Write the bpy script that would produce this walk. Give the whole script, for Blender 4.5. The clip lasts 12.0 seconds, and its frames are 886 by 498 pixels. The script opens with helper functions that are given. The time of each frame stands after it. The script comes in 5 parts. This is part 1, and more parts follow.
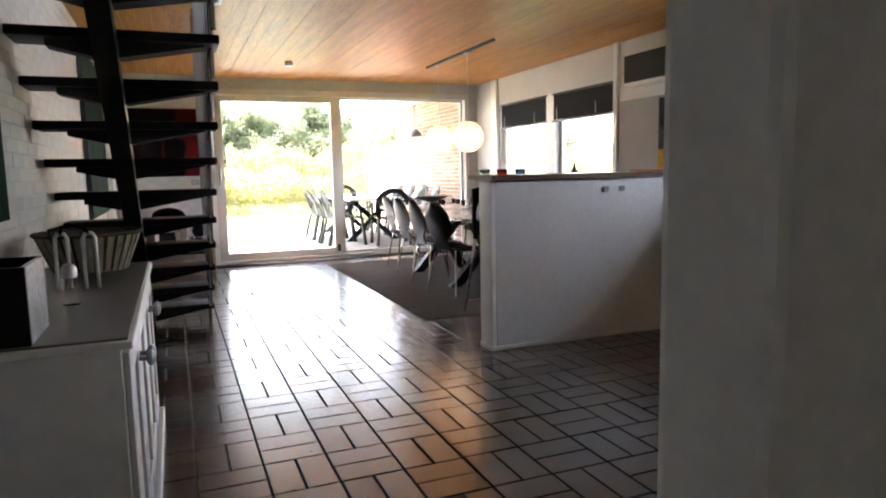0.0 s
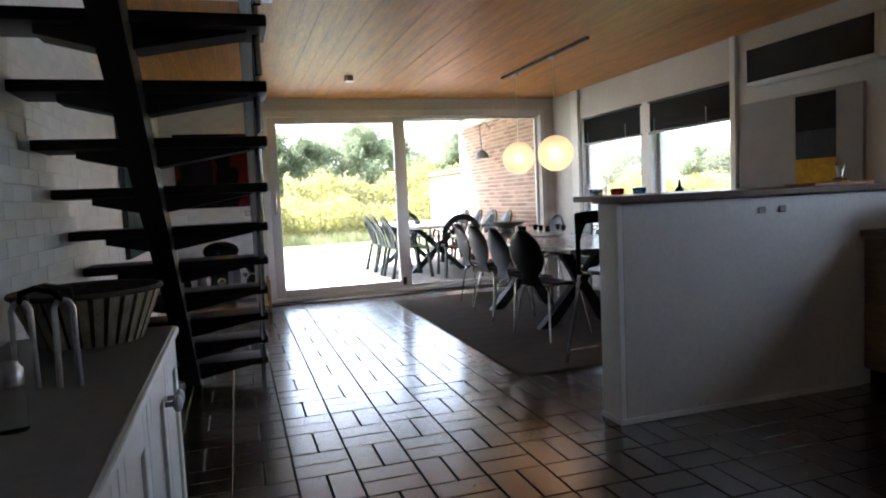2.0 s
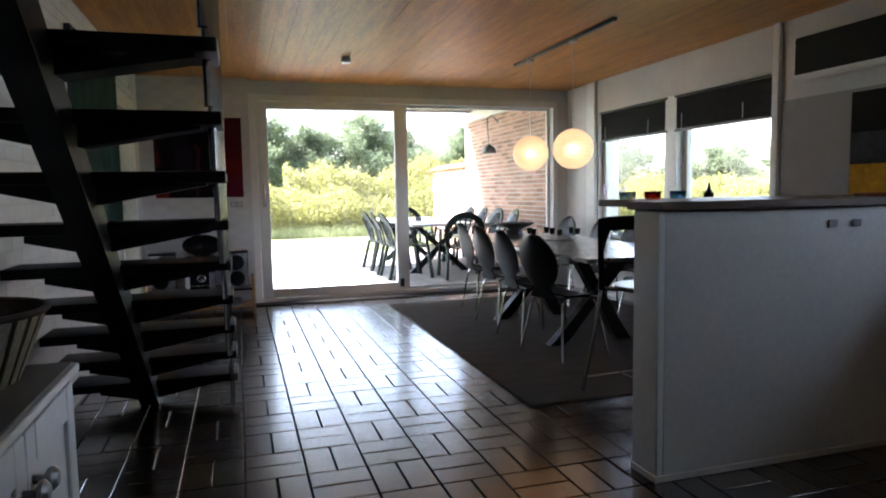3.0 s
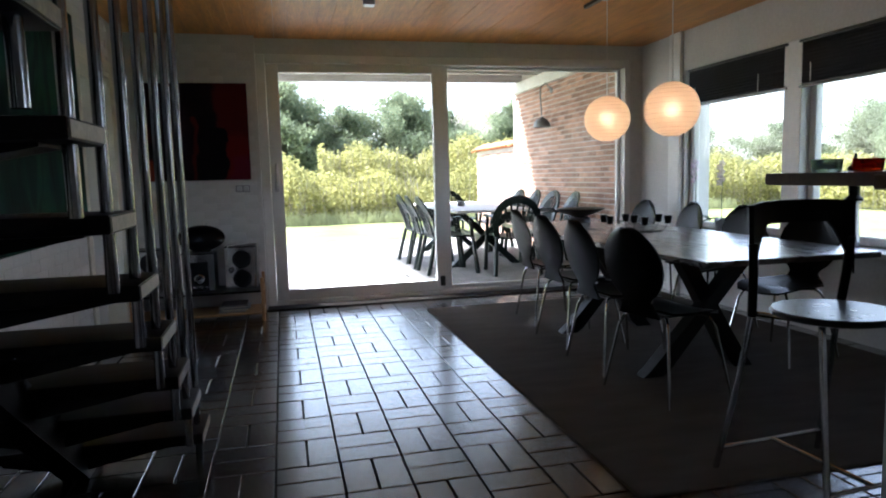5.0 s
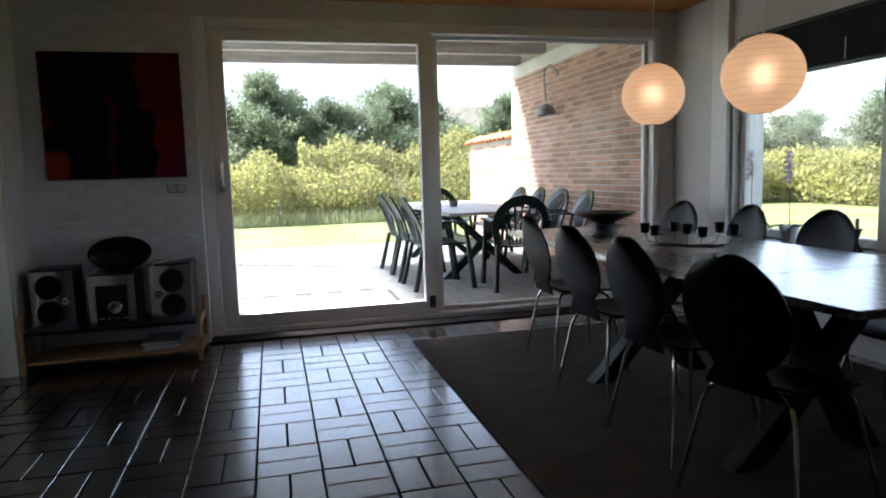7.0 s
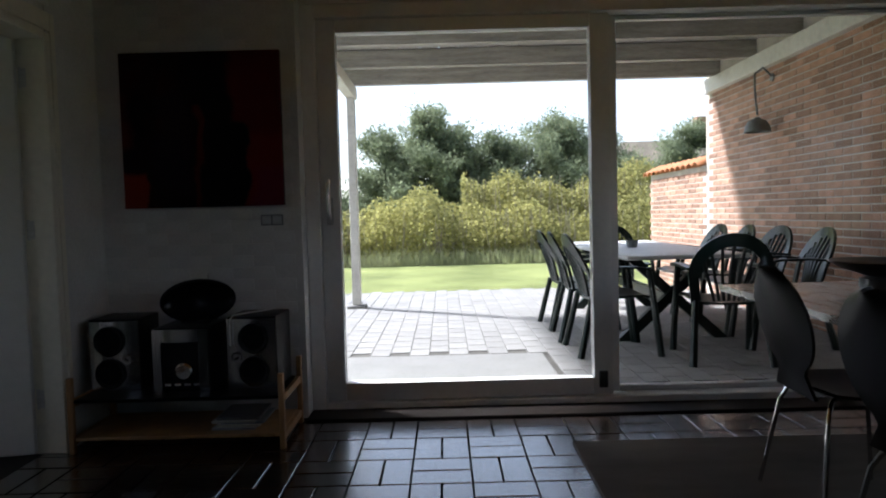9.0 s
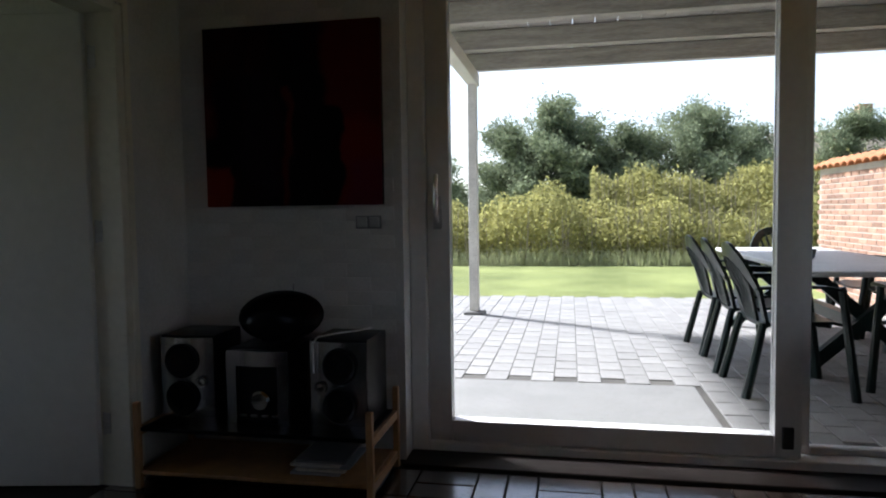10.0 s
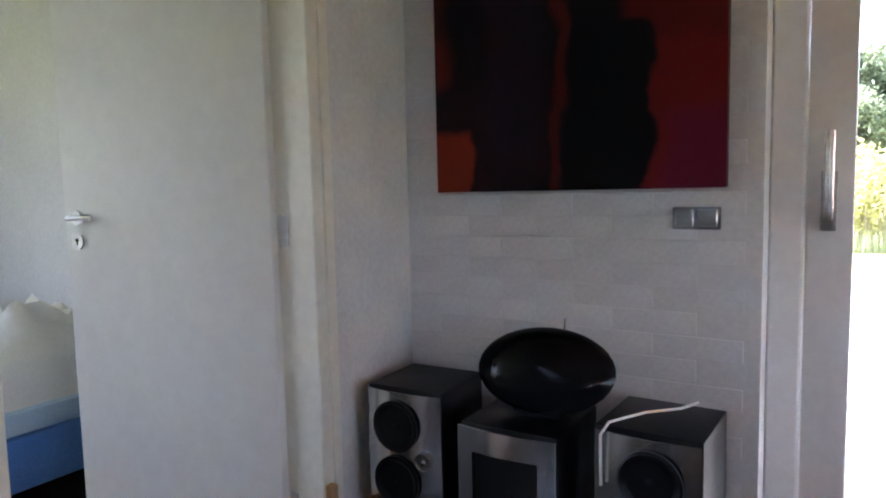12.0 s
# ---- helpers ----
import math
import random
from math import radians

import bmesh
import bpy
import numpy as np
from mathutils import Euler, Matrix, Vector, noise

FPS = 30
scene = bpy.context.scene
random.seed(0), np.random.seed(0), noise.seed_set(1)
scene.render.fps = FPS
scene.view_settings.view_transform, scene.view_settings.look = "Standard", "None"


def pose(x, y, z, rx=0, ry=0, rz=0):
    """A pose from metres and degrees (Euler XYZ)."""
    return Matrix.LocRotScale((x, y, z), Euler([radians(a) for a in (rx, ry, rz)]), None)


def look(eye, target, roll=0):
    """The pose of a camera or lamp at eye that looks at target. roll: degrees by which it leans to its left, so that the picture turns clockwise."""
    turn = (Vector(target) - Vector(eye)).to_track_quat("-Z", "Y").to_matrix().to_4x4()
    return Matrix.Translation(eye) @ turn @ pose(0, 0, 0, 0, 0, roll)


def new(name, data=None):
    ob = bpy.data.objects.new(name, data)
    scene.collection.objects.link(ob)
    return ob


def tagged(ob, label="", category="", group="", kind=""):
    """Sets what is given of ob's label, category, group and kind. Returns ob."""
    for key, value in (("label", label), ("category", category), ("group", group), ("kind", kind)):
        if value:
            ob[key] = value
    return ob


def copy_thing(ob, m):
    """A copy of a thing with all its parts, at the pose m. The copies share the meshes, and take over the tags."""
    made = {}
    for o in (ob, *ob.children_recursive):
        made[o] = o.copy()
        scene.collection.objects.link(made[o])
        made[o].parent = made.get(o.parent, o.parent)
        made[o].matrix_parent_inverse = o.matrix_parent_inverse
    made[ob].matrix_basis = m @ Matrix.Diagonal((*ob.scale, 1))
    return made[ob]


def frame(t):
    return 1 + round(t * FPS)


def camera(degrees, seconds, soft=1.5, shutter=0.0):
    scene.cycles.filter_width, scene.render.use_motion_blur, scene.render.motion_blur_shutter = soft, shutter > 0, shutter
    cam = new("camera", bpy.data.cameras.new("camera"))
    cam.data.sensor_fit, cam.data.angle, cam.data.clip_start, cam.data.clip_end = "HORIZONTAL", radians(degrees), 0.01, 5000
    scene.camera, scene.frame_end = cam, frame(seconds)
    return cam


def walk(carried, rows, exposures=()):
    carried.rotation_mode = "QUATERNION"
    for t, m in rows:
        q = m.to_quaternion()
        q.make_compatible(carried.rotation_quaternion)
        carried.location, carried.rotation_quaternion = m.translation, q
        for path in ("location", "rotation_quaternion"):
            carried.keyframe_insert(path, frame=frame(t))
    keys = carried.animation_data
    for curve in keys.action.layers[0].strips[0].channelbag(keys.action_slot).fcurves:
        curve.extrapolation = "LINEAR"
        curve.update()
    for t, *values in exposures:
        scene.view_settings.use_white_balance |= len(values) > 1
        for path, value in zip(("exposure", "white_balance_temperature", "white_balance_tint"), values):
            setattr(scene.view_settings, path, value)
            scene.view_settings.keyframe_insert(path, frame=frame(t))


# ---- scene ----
cam = camera(67.7, 12.0, 2.0)
PATH = [
    (0, (0.055, 0.534, 1.226), (0.798, 2.376, 0.99), -1.2),
    (0.5, (0.08, 0.731, 1.236), (0.556, 2.664, 1.047), -1.9),
    (1, (0.096, 0.974, 1.244), (0.463, 2.933, 1.075), -1.6),
    (1.5, (0.125, 1.243, 1.243), (0.554, 3.193, 1.128), -1.2),
    (2, (0.153, 1.544, 1.225), (0.746, 3.447, 1.068), -2.7),
    (2.5, (0.266, 1.843, 1.223), (0.884, 3.737, 1.043), -2.0),
    (2.7, (0.3, 1.961, 1.247), (0.907, 3.859, 1.074), -1.4),
    (4.3, (0.577, 3.082, 1.185), (1.082, 5.008, 0.993), -1.5),
    (4.5, (0.597, 3.205, 1.198), (1.076, 5.137, 1.011), -1.4),
    (5, (0.686, 3.468, 1.206), (1.149, 5.401, 0.987), -1.5),
    (5.5, (0.779, 3.809, 1.203), (1.292, 5.735, 1.034), -2.0),
    (6, (0.829, 4.098, 1.185), (1.345, 6.018, 0.967), -2.3),
    (6.5, (0.929, 4.412, 1.184), (1.445, 6.333, 0.976), -1.8),
    (6.7, (0.944, 4.53, 1.218), (1.46, 6.446, 0.97), -1.6),
    (8.3, (1.295, 5.593, 1.11), (1.384, 7.589, 1.029), -2.0),
    (8.5, (1.295, 5.696, 1.132), (1.328, 7.692, 1.014), -2.0),
    (9, (1.306, 6.065, 1.141), (1.3, 8.062, 1.039), -1.5),
    (9.5, (1.277, 6.41, 1.151), (1.158, 8.403, 1.035), -1.7),
    (10, (1.271, 6.789, 1.183), (0.893, 8.75, 1.071), -0.8),
    (10.5, (1.18, 7.084, 1.19), (0.692, 9.019, 1.055), -0.4),
    (11, (1.03, 7.377, 1.215), (0.407, 9.274, 1.09), -1.2),
    (11.5, (0.9, 7.662, 1.22), (0.012, 9.452, 1.06), -1.5),
    (12, (0.7, 7.905, 1.235), (-0.372, 9.622, 1.05), -1.3),
]

EXPOSURES = [(0, 4.45, 6550, 19), (0.5, 3.8, 6500, 18), (1.0, 3.48, 6100, 16), (2.0, 3.45, 5900, 14), (4.5, 2.75, 5700, 11), (6.0, 2.52, 5650, 10), (8.5, 1.48, 5850, 11),
             (9.5, 1.12, 5850, 11), (10.4, 1.2, 5850, 11), (11.0, 1.68, 5850, 13), (11.5, 3.2, 5800, 16), (12.0, 4.05, 5750, 19)]
walk(cam, [(t, look(eye, target, roll)) for t, eye, target, roll in PATH], EXPOSURES)

# ---- world and sun ----
world = bpy.data.worlds.new("world")
scene.world = world
world.use_nodes = True
wn = world.node_tree
wn.nodes.clear()
w_out = wn.nodes.new("ShaderNodeOutputWorld")
w_bg = wn.nodes.new("ShaderNodeBackground")
w_sky = wn.nodes.new("ShaderNodeTexSky")
w_sky.sky_type = "NISHITA"
w_sky.sun_disc = False
w_sky.sun_elevation = radians(46.8)
w_sky.sun_rotation = radians(-58.5)
w_sky.air_density = 1.0
w_sky.dust_density = 1.5
w_sky.ozone_density = 1.0
w_bg.inputs["Strength"].default_value = 0.13
w_haze = wn.nodes.new("ShaderNodeHueSaturation")
w_haze.inputs["Saturation"].default_value = 0.55
wn.links.new(w_sky.outputs[0], w_haze.inputs["Color"])
wn.links.new(w_haze.outputs[0], w_bg.inputs["Color"])
wn.links.new(w_bg.outputs[0], w_out.inputs["Surface"])

sun_data = bpy.data.lights.new("sun", "SUN")
sun_data.energy = 5.0
sun_data.angle = radians(5)
sun_data.color = (1.0, 0.96, 0.9)
sun = new("sun", sun_data)
sun.matrix_world = look((-8, 18.9, 10), (0, 14, 0))

# area lamp added in the kitchen window to strengthen the sky's daylight there
kitchen_fill = bpy.data.lights.new("kitchen_window_sky", "AREA")
kitchen_fill.shape = "RECTANGLE"
kitchen_fill.size, kitchen_fill.size_y = 0.6, 0.8
kitchen_fill.energy = 0.85
kitchen_fill.color = (0.72, 0.86, 1.0)
new("kitchen_window_sky", kitchen_fill).matrix_world = look((4.62, 3.47, 1.68), (3.62, 3.47, 1.58))

# ---- materials ----
def material(name, color, rough=0.6, metal=0.0, vary=0.12, scale=6.0, fine=60.0, bump=0.15, coat=0.0, per_object=0.0, per_island=0.0, stretch=(1, 1, 1), transmission=0.0, translucent=0.0, spec=0.5, tint=None, depth=0.004):
    m = bpy.data.materials.new(name)
    m.use_nodes = True
    nt = m.node_tree
    N, L = nt.nodes, nt.links
    b = N["Principled BSDF"]
    b.inputs["Roughness"].default_value = rough
    b.inputs["Metallic"].default_value = metal
    b.inputs["Coat Weight"].default_value = coat
    b.inputs["Specular IOR Level"].default_value = spec
    b.inputs["Coat Roughness"].default_value = 0.2
    b.inputs["Transmission Weight"].default_value = transmission
    tc = N.new("ShaderNodeTexCoord")
    mp = N.new("ShaderNodeMapping")
    mp.inputs["Scale"].default_value = stretch
    L.new(tc.outputs["Object"], mp.inputs["Vector"])
    big = N.new("ShaderNodeTexNoise")
    big.inputs["Scale"].default_value = scale
    big.inputs["Detail"].default_value = 5
    small = N.new("ShaderNodeTexNoise")
    small.inputs["Scale"].default_value = fine
    small.inputs["Detail"].default_value = 4
    L.new(mp.outputs[0], big.inputs["Vector"])
    L.new(mp.outputs[0], small.inputs["Vector"])
    mixn = N.new("ShaderNodeMath")
    mixn.operation = "MULTIPLY_ADD"
    mixn.inputs[1].default_value = 0.5
    L.new(small.outputs[0], mixn.inputs[0])
    half = N.new("ShaderNodeMath")
    half.operation = "MULTIPLY"
    half.inputs[1].default_value = 0.5
    L.new(big.outputs[0], half.inputs[0])
    L.new(half.outputs[0], mixn.inputs[2])
    ramp = N.new("ShaderNodeValToRGB")
    lo = [max(0.0, c * (1 - 2.2 * vary)) for c in color]
    hi = [min(1.0, c * (1 + 2.2 * vary)) for c in (tint or color)]
    ramp.color_ramp.elements[0].position = 0.3
    ramp.color_ramp.elements[1].position = 0.7
    ramp.color_ramp.elements[0].color = (*lo, 1)
    ramp.color_ramp.elements[1].color = (*hi, 1)
    L.new(mixn.outputs[0], ramp.inputs[0])
    col = ramp.outputs[0]
    if per_object or per_island:
        if per_object:
            src = N.new("ShaderNodeObjectInfo").outputs["Random"]
            amount = per_object
        else:
            src = N.new("ShaderNodeNewGeometry").outputs["Random Per Island"]
            amount = per_island
        rng = N.new("ShaderNodeMapRange")
        rng.inputs["To Min"].default_value = 1 - amount
        rng.inputs["To Max"].default_value = 1 + amount
        L.new(src, rng.inputs["Value"])
        hsv = N.new("ShaderNodeHueSaturation")
        L.new(rng.outputs[0], hsv.inputs["Value"])
        L.new(col, hsv.inputs["Color"])
        col = hsv.outputs[0]
    L.new(col, b.inputs["Base Color"])
    rr = N.new("ShaderNodeMapRange")
    rr.inputs["To Min"].default_value = max(0.02, rough * 0.8)
    rr.inputs["To Max"].default_value = min(1.0, rough * 1.25)
    L.new(mixn.outputs[0], rr.inputs["Value"])
    L.new(rr.outputs[0], b.inputs["Roughness"])
    if bump:
        bp = N.new("ShaderNodeBump")
        bp.inputs["Strength"].default_value = bump
        bp.inputs["Distance"].default_value = depth
        L.new(mixn.outputs[0], bp.inputs["Height"])
        L.new(bp.outputs[0], b.inputs["Normal"])
    if translucent:
        tr = N.new("ShaderNodeBsdfTranslucent")
        L.new(col, tr.inputs["Color"])
        mx = N.new("ShaderNodeMixShader")
        mx.inputs[0].default_value = translucent
        L.new(b.outputs[0], mx.inputs[1])
        L.new(tr.outputs[0], mx.inputs[2])
        L.new(mx.outputs[0], N["Material Output"].inputs["Surface"])
    return m


def glass_material(name, tint=(1, 1, 1), rough=0.0):
    m = bpy.data.materials.new(name)
    m.use_nodes = True
    nt = m.node_tree
    nt.nodes.remove(nt.nodes["Principled BSDF"])
    g = nt.nodes.new("ShaderNodeBsdfGlass")
    g.inputs["Color"].default_value = (*tint, 1)
    g.inputs["Roughness"].default_value = rough
    g.inputs["IOR"].default_value = 1.2
    nt.links.new(g.outputs[0], nt.nodes["Material Output"].inputs["Surface"])
    return m


M_WALL = material("painted_wall", (0.64, 0.63, 0.62), 0.55, vary=0.05, scale=2.0, fine=45, bump=0.3)
M_BRICK_WHITE = material("white_painted_brick", (0.64, 0.635, 0.63), 0.5, vary=0.06, scale=5, fine=70, bump=0.5, per_object=0.04)
M_BRICK_WHITE_J = material("white_painted_brick_rest", (0.64, 0.635, 0.63), 0.5, vary=0.06, scale=5, fine=70, bump=0.5, per_island=0.04)
M_MORTAR_WHITE = material("painted_mortar", (0.6, 0.595, 0.59), 0.7, vary=0.06, bump=0.4)
M_FRAME = material("white_frame_paint", (0.78, 0.78, 0.77), 0.35, vary=0.03, scale=3, fine=30, bump=0.05)
M_PLANK = material("varnished_pine_ceiling", (0.6, 0.27, 0.07), 0.42, vary=0.15, scale=1.6, fine=9, bump=0.04, per_island=0.04, stretch=(9, 0.8, 9), spec=0.25)
M_TILE = material("glazed_floor_brick", (0.024, 0.0145, 0.0115), 0.25, vary=0.25, scale=5, fine=14, bump=0.02, per_object=0.25, coat=1.0, spec=1.0, stretch=(9, 1, 1))
M_TILE_J = material("glazed_floor_brick_rest", (0.024, 0.0145, 0.0115), 0.25, vary=0.12, scale=8, fine=40, bump=0.0, per_island=0.25, coat=1.0, spec=1.0, stretch=(1, 1, 1))
for tile in (M_TILE, M_TILE_J):
    tile.node_tree.nodes["Principled BSDF"].inputs["Coat IOR"].default_value = 1.53
M_GROUT = material("dark_grout", (0.022, 0.018, 0.015), 0.9, vary=0.2, fine=120, bump=0.5)
M_RUG = material("grey_brown_rug", (0.095, 0.084, 0.072), 0.95, vary=0.14, scale=3, fine=180, bump=0.9, stretch=(1, 3, 1), spec=0.1)
M_BLACK = material("black_lacquered_wood", (0.0045, 0.0043, 0.0041), 0.3, vary=0.05, fine=30, bump=0.0, spec=0.08)
M_STOOLSEAT = material("satin_black_seat", (0.012, 0.012, 0.014), 0.28, vary=0.08, fine=30, bump=0.02, spec=0.6)
M_STAIR = material("dark_stained_wood", (0.0075, 0.005, 0.004), 0.5, vary=0.25, scale=4, fine=25, bump=0.15, stretch=(1, 8, 8), spec=0.25)
M_CHROME = material("chrome", (0.5, 0.5, 0.51), 0.16, 1.0, vary=0.04, bump=0.02)
M_DARKSTEEL = material("dark_painted_steel", (0.05, 0.048, 0.046), 0.3, 0.6, vary=0.1, bump=0.03)
M_ROD = material("polished_dark_steel", (0.3, 0.3, 0.31), 0.17, 1.0, vary=0.08, bump=0.02)
M_ENDSTRIP = material("pale_end_strip", (0.36, 0.31, 0.25), 0.5, vary=0.15, scale=20, fine=90, bump=0.1)
M_TABLE = material("dark_table_top", (0.03, 0.025, 0.022), 0.27, vary=0.2, scale=3, fine=22, bump=0.03, stretch=(8, 1, 8), coat=1.0, spec=0.9)
M_TRESTLE = material("dark_trestle_wood", (0.012, 0.01, 0.009), 0.42, vary=0.2, scale=3, fine=22, bump=0.06, spec=0.2)
M_STEEL = material("brushed_steel", (0.55, 0.55, 0.56), 0.32, 1.0, vary=0.08, bump=0.04, stretch=(1, 1, 12))
M_GLASS = glass_material("clear_glass")

# ---- mesh helpers ----
def box(bm, x0, x1, y0, y1, z0, z1, bevel=0.0, seg=1):
    r = bmesh.ops.create_cube(bm, size=1.0)
    vs = r["verts"]
    for v in vs:
        v.co = Vector(((x0 + x1) / 2 + v.co.x * (x1 - x0), (y0 + y1) / 2 + v.co.y * (y1 - y0), (z0 + z1) / 2 + v.co.z * (z1 - z0)))
    if bevel:
        es = list({e for v in vs for e in v.link_edges})
        bmesh.ops.bevel(bm, geom=es, offset=bevel, segments=seg, affect="EDGES", profile=0.6)
    return bm


def rod(bm, a, b, r, seg=10, r2=None):
    a, b = Vector(a), Vector(b)
    d = b - a
    m = Matrix.Translation((a + b) / 2) @ d.to_track_quat("Z", "Y").to_matrix().to_4x4()
    bmesh.ops.create_cone(bm, cap_ends=True, segments=seg, radius1=r, radius2=r if r2 is None else r2, depth=d.length, matrix=m)
    return bm


def tube(bm, pts, r, seg=8, closed=False):
    """A bent round bar through the points."""
    pts = [Vector(p) for p in pts]
    rings = []
    n = len(pts)
    side = None
    for i, p in enumerate(pts):
        d = (pts[(i + 1) % n] - pts[i - 1]) if closed else (pts[min(i + 1, n - 1)] - pts[max(i - 1, 0)])
        d.normalize()
        if side is None:
            side = d.orthogonal().normalized()
        side = (side - d * side.dot(d)).normalized()
        up = d.cross(side)
        rings.append([bm.verts.new(p + (side * math.cos(2 * math.pi * k / seg) + up * math.sin(2 * math.pi * k / seg)) * r) for k in range(seg)])
    for i in range(n if closed else n - 1):
        A, B = rings[i], rings[(i + 1) % n]
        for k in range(seg):
            bm.faces.new((A[k], A[(k + 1) % seg], B[(k + 1) % seg], B[k]))
    if not closed:
        bm.faces.new(rings[0][::-1])
        bm.faces.new(rings[-1])
    return bm


def lathe(bm, profile, centre=(0, 0, 0), seg=24):
    """A turned shape: profile of (radius, height)."""
    c = Vector(centre)
    rings = []
    for r, z in profile:
        rings.append([bm.verts.new(c + Vector((max(r, 1e-4) * math.cos(2 * math.pi * k / seg), max(r, 1e-4) * math.sin(2 * math.pi * k / seg), z))) for k in range(seg)])
    for A, B in zip(rings, rings[1:]):
        for k in range(seg):
            bm.faces.new((A[k], A[(k + 1) % seg], B[(k + 1) % seg], B[k]))
    if profile[0][0] > 1e-3:
        bm.faces.new(rings[0][::-1])
    if profile[-1][0] > 1e-3:
        bm.faces.new(rings[-1])
    return bm


def sheet(bm, grid, thick):
    """A curved board: grid of rows of points, thickened along its normals."""
    rows = [[bm.verts.new(Vector(p)) for p in row] for row in grid]
    fs = []
    for A, B in zip(rows, rows[1:]):
        for k in range(len(A) - 1):
            fs.append(bm.faces.new((A[k], A[k + 1], B[k + 1], B[k])))
    bm.normal_update()
    bmesh.ops.solidify(bm, geom=fs, thickness=thick)
    return bm


def mesh_of(name, bm, mat, smooth=False):
    bm.normal_update()
    bmesh.ops.recalc_face_normals(bm, faces=bm.faces[:])
    me = bpy.data.meshes.new(name)
    bm.to_mesh(me)
    bm.free()
    me.materials.append(mat)
    if smooth:
        me.shade_smooth()
        me.set_sharp_from_angle(angle=radians(38))
    return me


def part(name, bm, mat, parent=None, label="", smooth=True):
    ob = new(name, mesh_of(name, bm, mat, smooth))
    if parent is not None:
        ob.parent = parent
    if label:
        ob["label"] = label
    return ob


def thing(name, label, category, group="", at=(0, 0, 0), turn=0.0):
    ob = new(name)
    ob.matrix_world = pose(*at, 0, 0, turn)
    return tagged(ob, label, category, group)


def structure(name, bm, mat, label="", category="", smooth=False):
    return tagged(part(name, bm, mat, None, label, smooth), label, category, kind="structure")


B = bmesh.new

# ---- the shell: walls, floor, ceiling ----
XL, XR, YD, ZC = -0.62, 4.45, 9.80, 2.51      # left wall, right wall, garden wall, ceiling
HOLE = (-0.62, 0.47, 2.95, 5.95)              # stairwell opening in the ceiling
DOOR = (8.46, 9.34, 2.08)                     # bedroom doorway in the left wall

bm = B()
box(bm, -4.4, 4.73, -2.32, 10.1, -0.25, -0.012)
floor = structure("floor", bm, M_GROUT, "dark brown glazed brick floor in basket weave", "floor")

bm = B()
box(bm, XL - 0.14, XL - 0.001, 0.98, DOOR[0], 0, 4.6)
box(bm, XL - 0.14, XL - 0.006, DOOR[0], DOOR[1], DOOR[2], 2.7)
box(bm, XL - 0.14, XL, DOOR[1], YD, 0, 2.7)
wall_left = structure("wall_west", bm, M_MORTAR_WHITE, "white painted brick wall beside the stair", "wall")

bm = B()
box(bm, XL - 0.14, 0.5, YD + 0.002, YD + 0.3, 0, 2.7)
box(bm, 0.5, 4.3, YD + 0.12, YD + 0.3, 2.37, 2.7)
box(bm, 4.3, 4.75, YD + 0.12, YD + 0.3, 0, 2.7)
wall_garden = structure("wall_north", bm, M_WALL, "white painted brick wall round the glass door", "wall")

WIN = (6.45, 9.14, 0.66, 2.14)
bm = B()
KW = (3.05, 3.9, 1.35, 2.0)                  # kitchen window over the worktop
box(bm, XR, XR + 0.28, -2.2, KW[0], 0, 2.7)
box(bm, XR, XR + 0.28, KW[1], WIN[0], 0, 2.7)
box(bm, XR, XR + 0.28, KW[0], KW[1], 0, KW[2])
box(bm, XR, XR + 0.28, KW[0], KW[1], KW[3], 2.7)
box(bm, XR, XR + 0.28, WIN[1], YD + 0.12, 0, 2.7)
box(bm, XR, XR + 0.28, WIN[0], WIN[1], 0, WIN[2])
box(bm, XR, XR + 0.28, WIN[0], WIN[1], WIN[3], 2.7)
wall_right = structure("wall_east", bm, M_WALL, "white plastered wall with a wide double window", "wall")

bm = B()
box(bm, 0.43, XR, 0.86, 0.98, 0, 2.7, 0.012, 2)
box(bm, -4.4, -0.42, 0.86, 0.98, 0, 4.6, 0.012, 2)
box(bm, -0.42, 0.43, 0.86, 0.98, 2.08, 2.7)
wall_hall = structure("wall_south", bm, M_WALL, "cream painted partition with an open doorway", "wall")

bm = B()
box(bm, -4.4, XR + 0.28, -2.32, -2.2, 0, 2.7)
box(bm, -1.5, -1.38, -2.2, -1.9, 0, 2.7)
box(bm, -1.5, -1.38, -0.6, 0.86, 0, 2.7)
box(bm, -1.5, -1.38, -1.9, -0.6, 2.1, 2.7)
box(bm, -1.5, -1.38, -1.9, -0.6, 0, 0.25)
wall_back = structure("wall_hall", bm, M_WALL, "plain white hall wall", "wall")

# ceiling boards along the room, open over the stair
bm = B()
x = -0.62
k = 0
while x < XR:
    w = min(0.118, XR - x)
    cuts = [0.98]
    y = 1.1 + 1.2 + (k * 1.37) % 2.2
    while y < YD + 0.1:
        cuts.append(y)
        y += 2.9
    cuts.append(YD + 0.13)
    spans = []
    for a, b in zip(cuts, cuts[1:]):
        if x + w <= HOLE[1] + 0.01:
            if a < HOLE[2]:
                spans.append((a, min(b, HOLE[2])))
            if b > HOLE[3]:
                spans.append((max(a, HOLE[3]), b))
        else:
            spans.append((a, b))
    for a, b in spans:
        if b - a > 0.02:
            box(bm, x + 0.001, x + w - 0.001, a + 0.001, b - 0.001, ZC + 0.001 * ((k * 7) % 3) / 2, ZC + 0.02)
    x += w
    k += 1
ceiling = structure("ceiling", bm, M_PLANK, "varnished pine board ceiling", "ceiling")
bm = B()
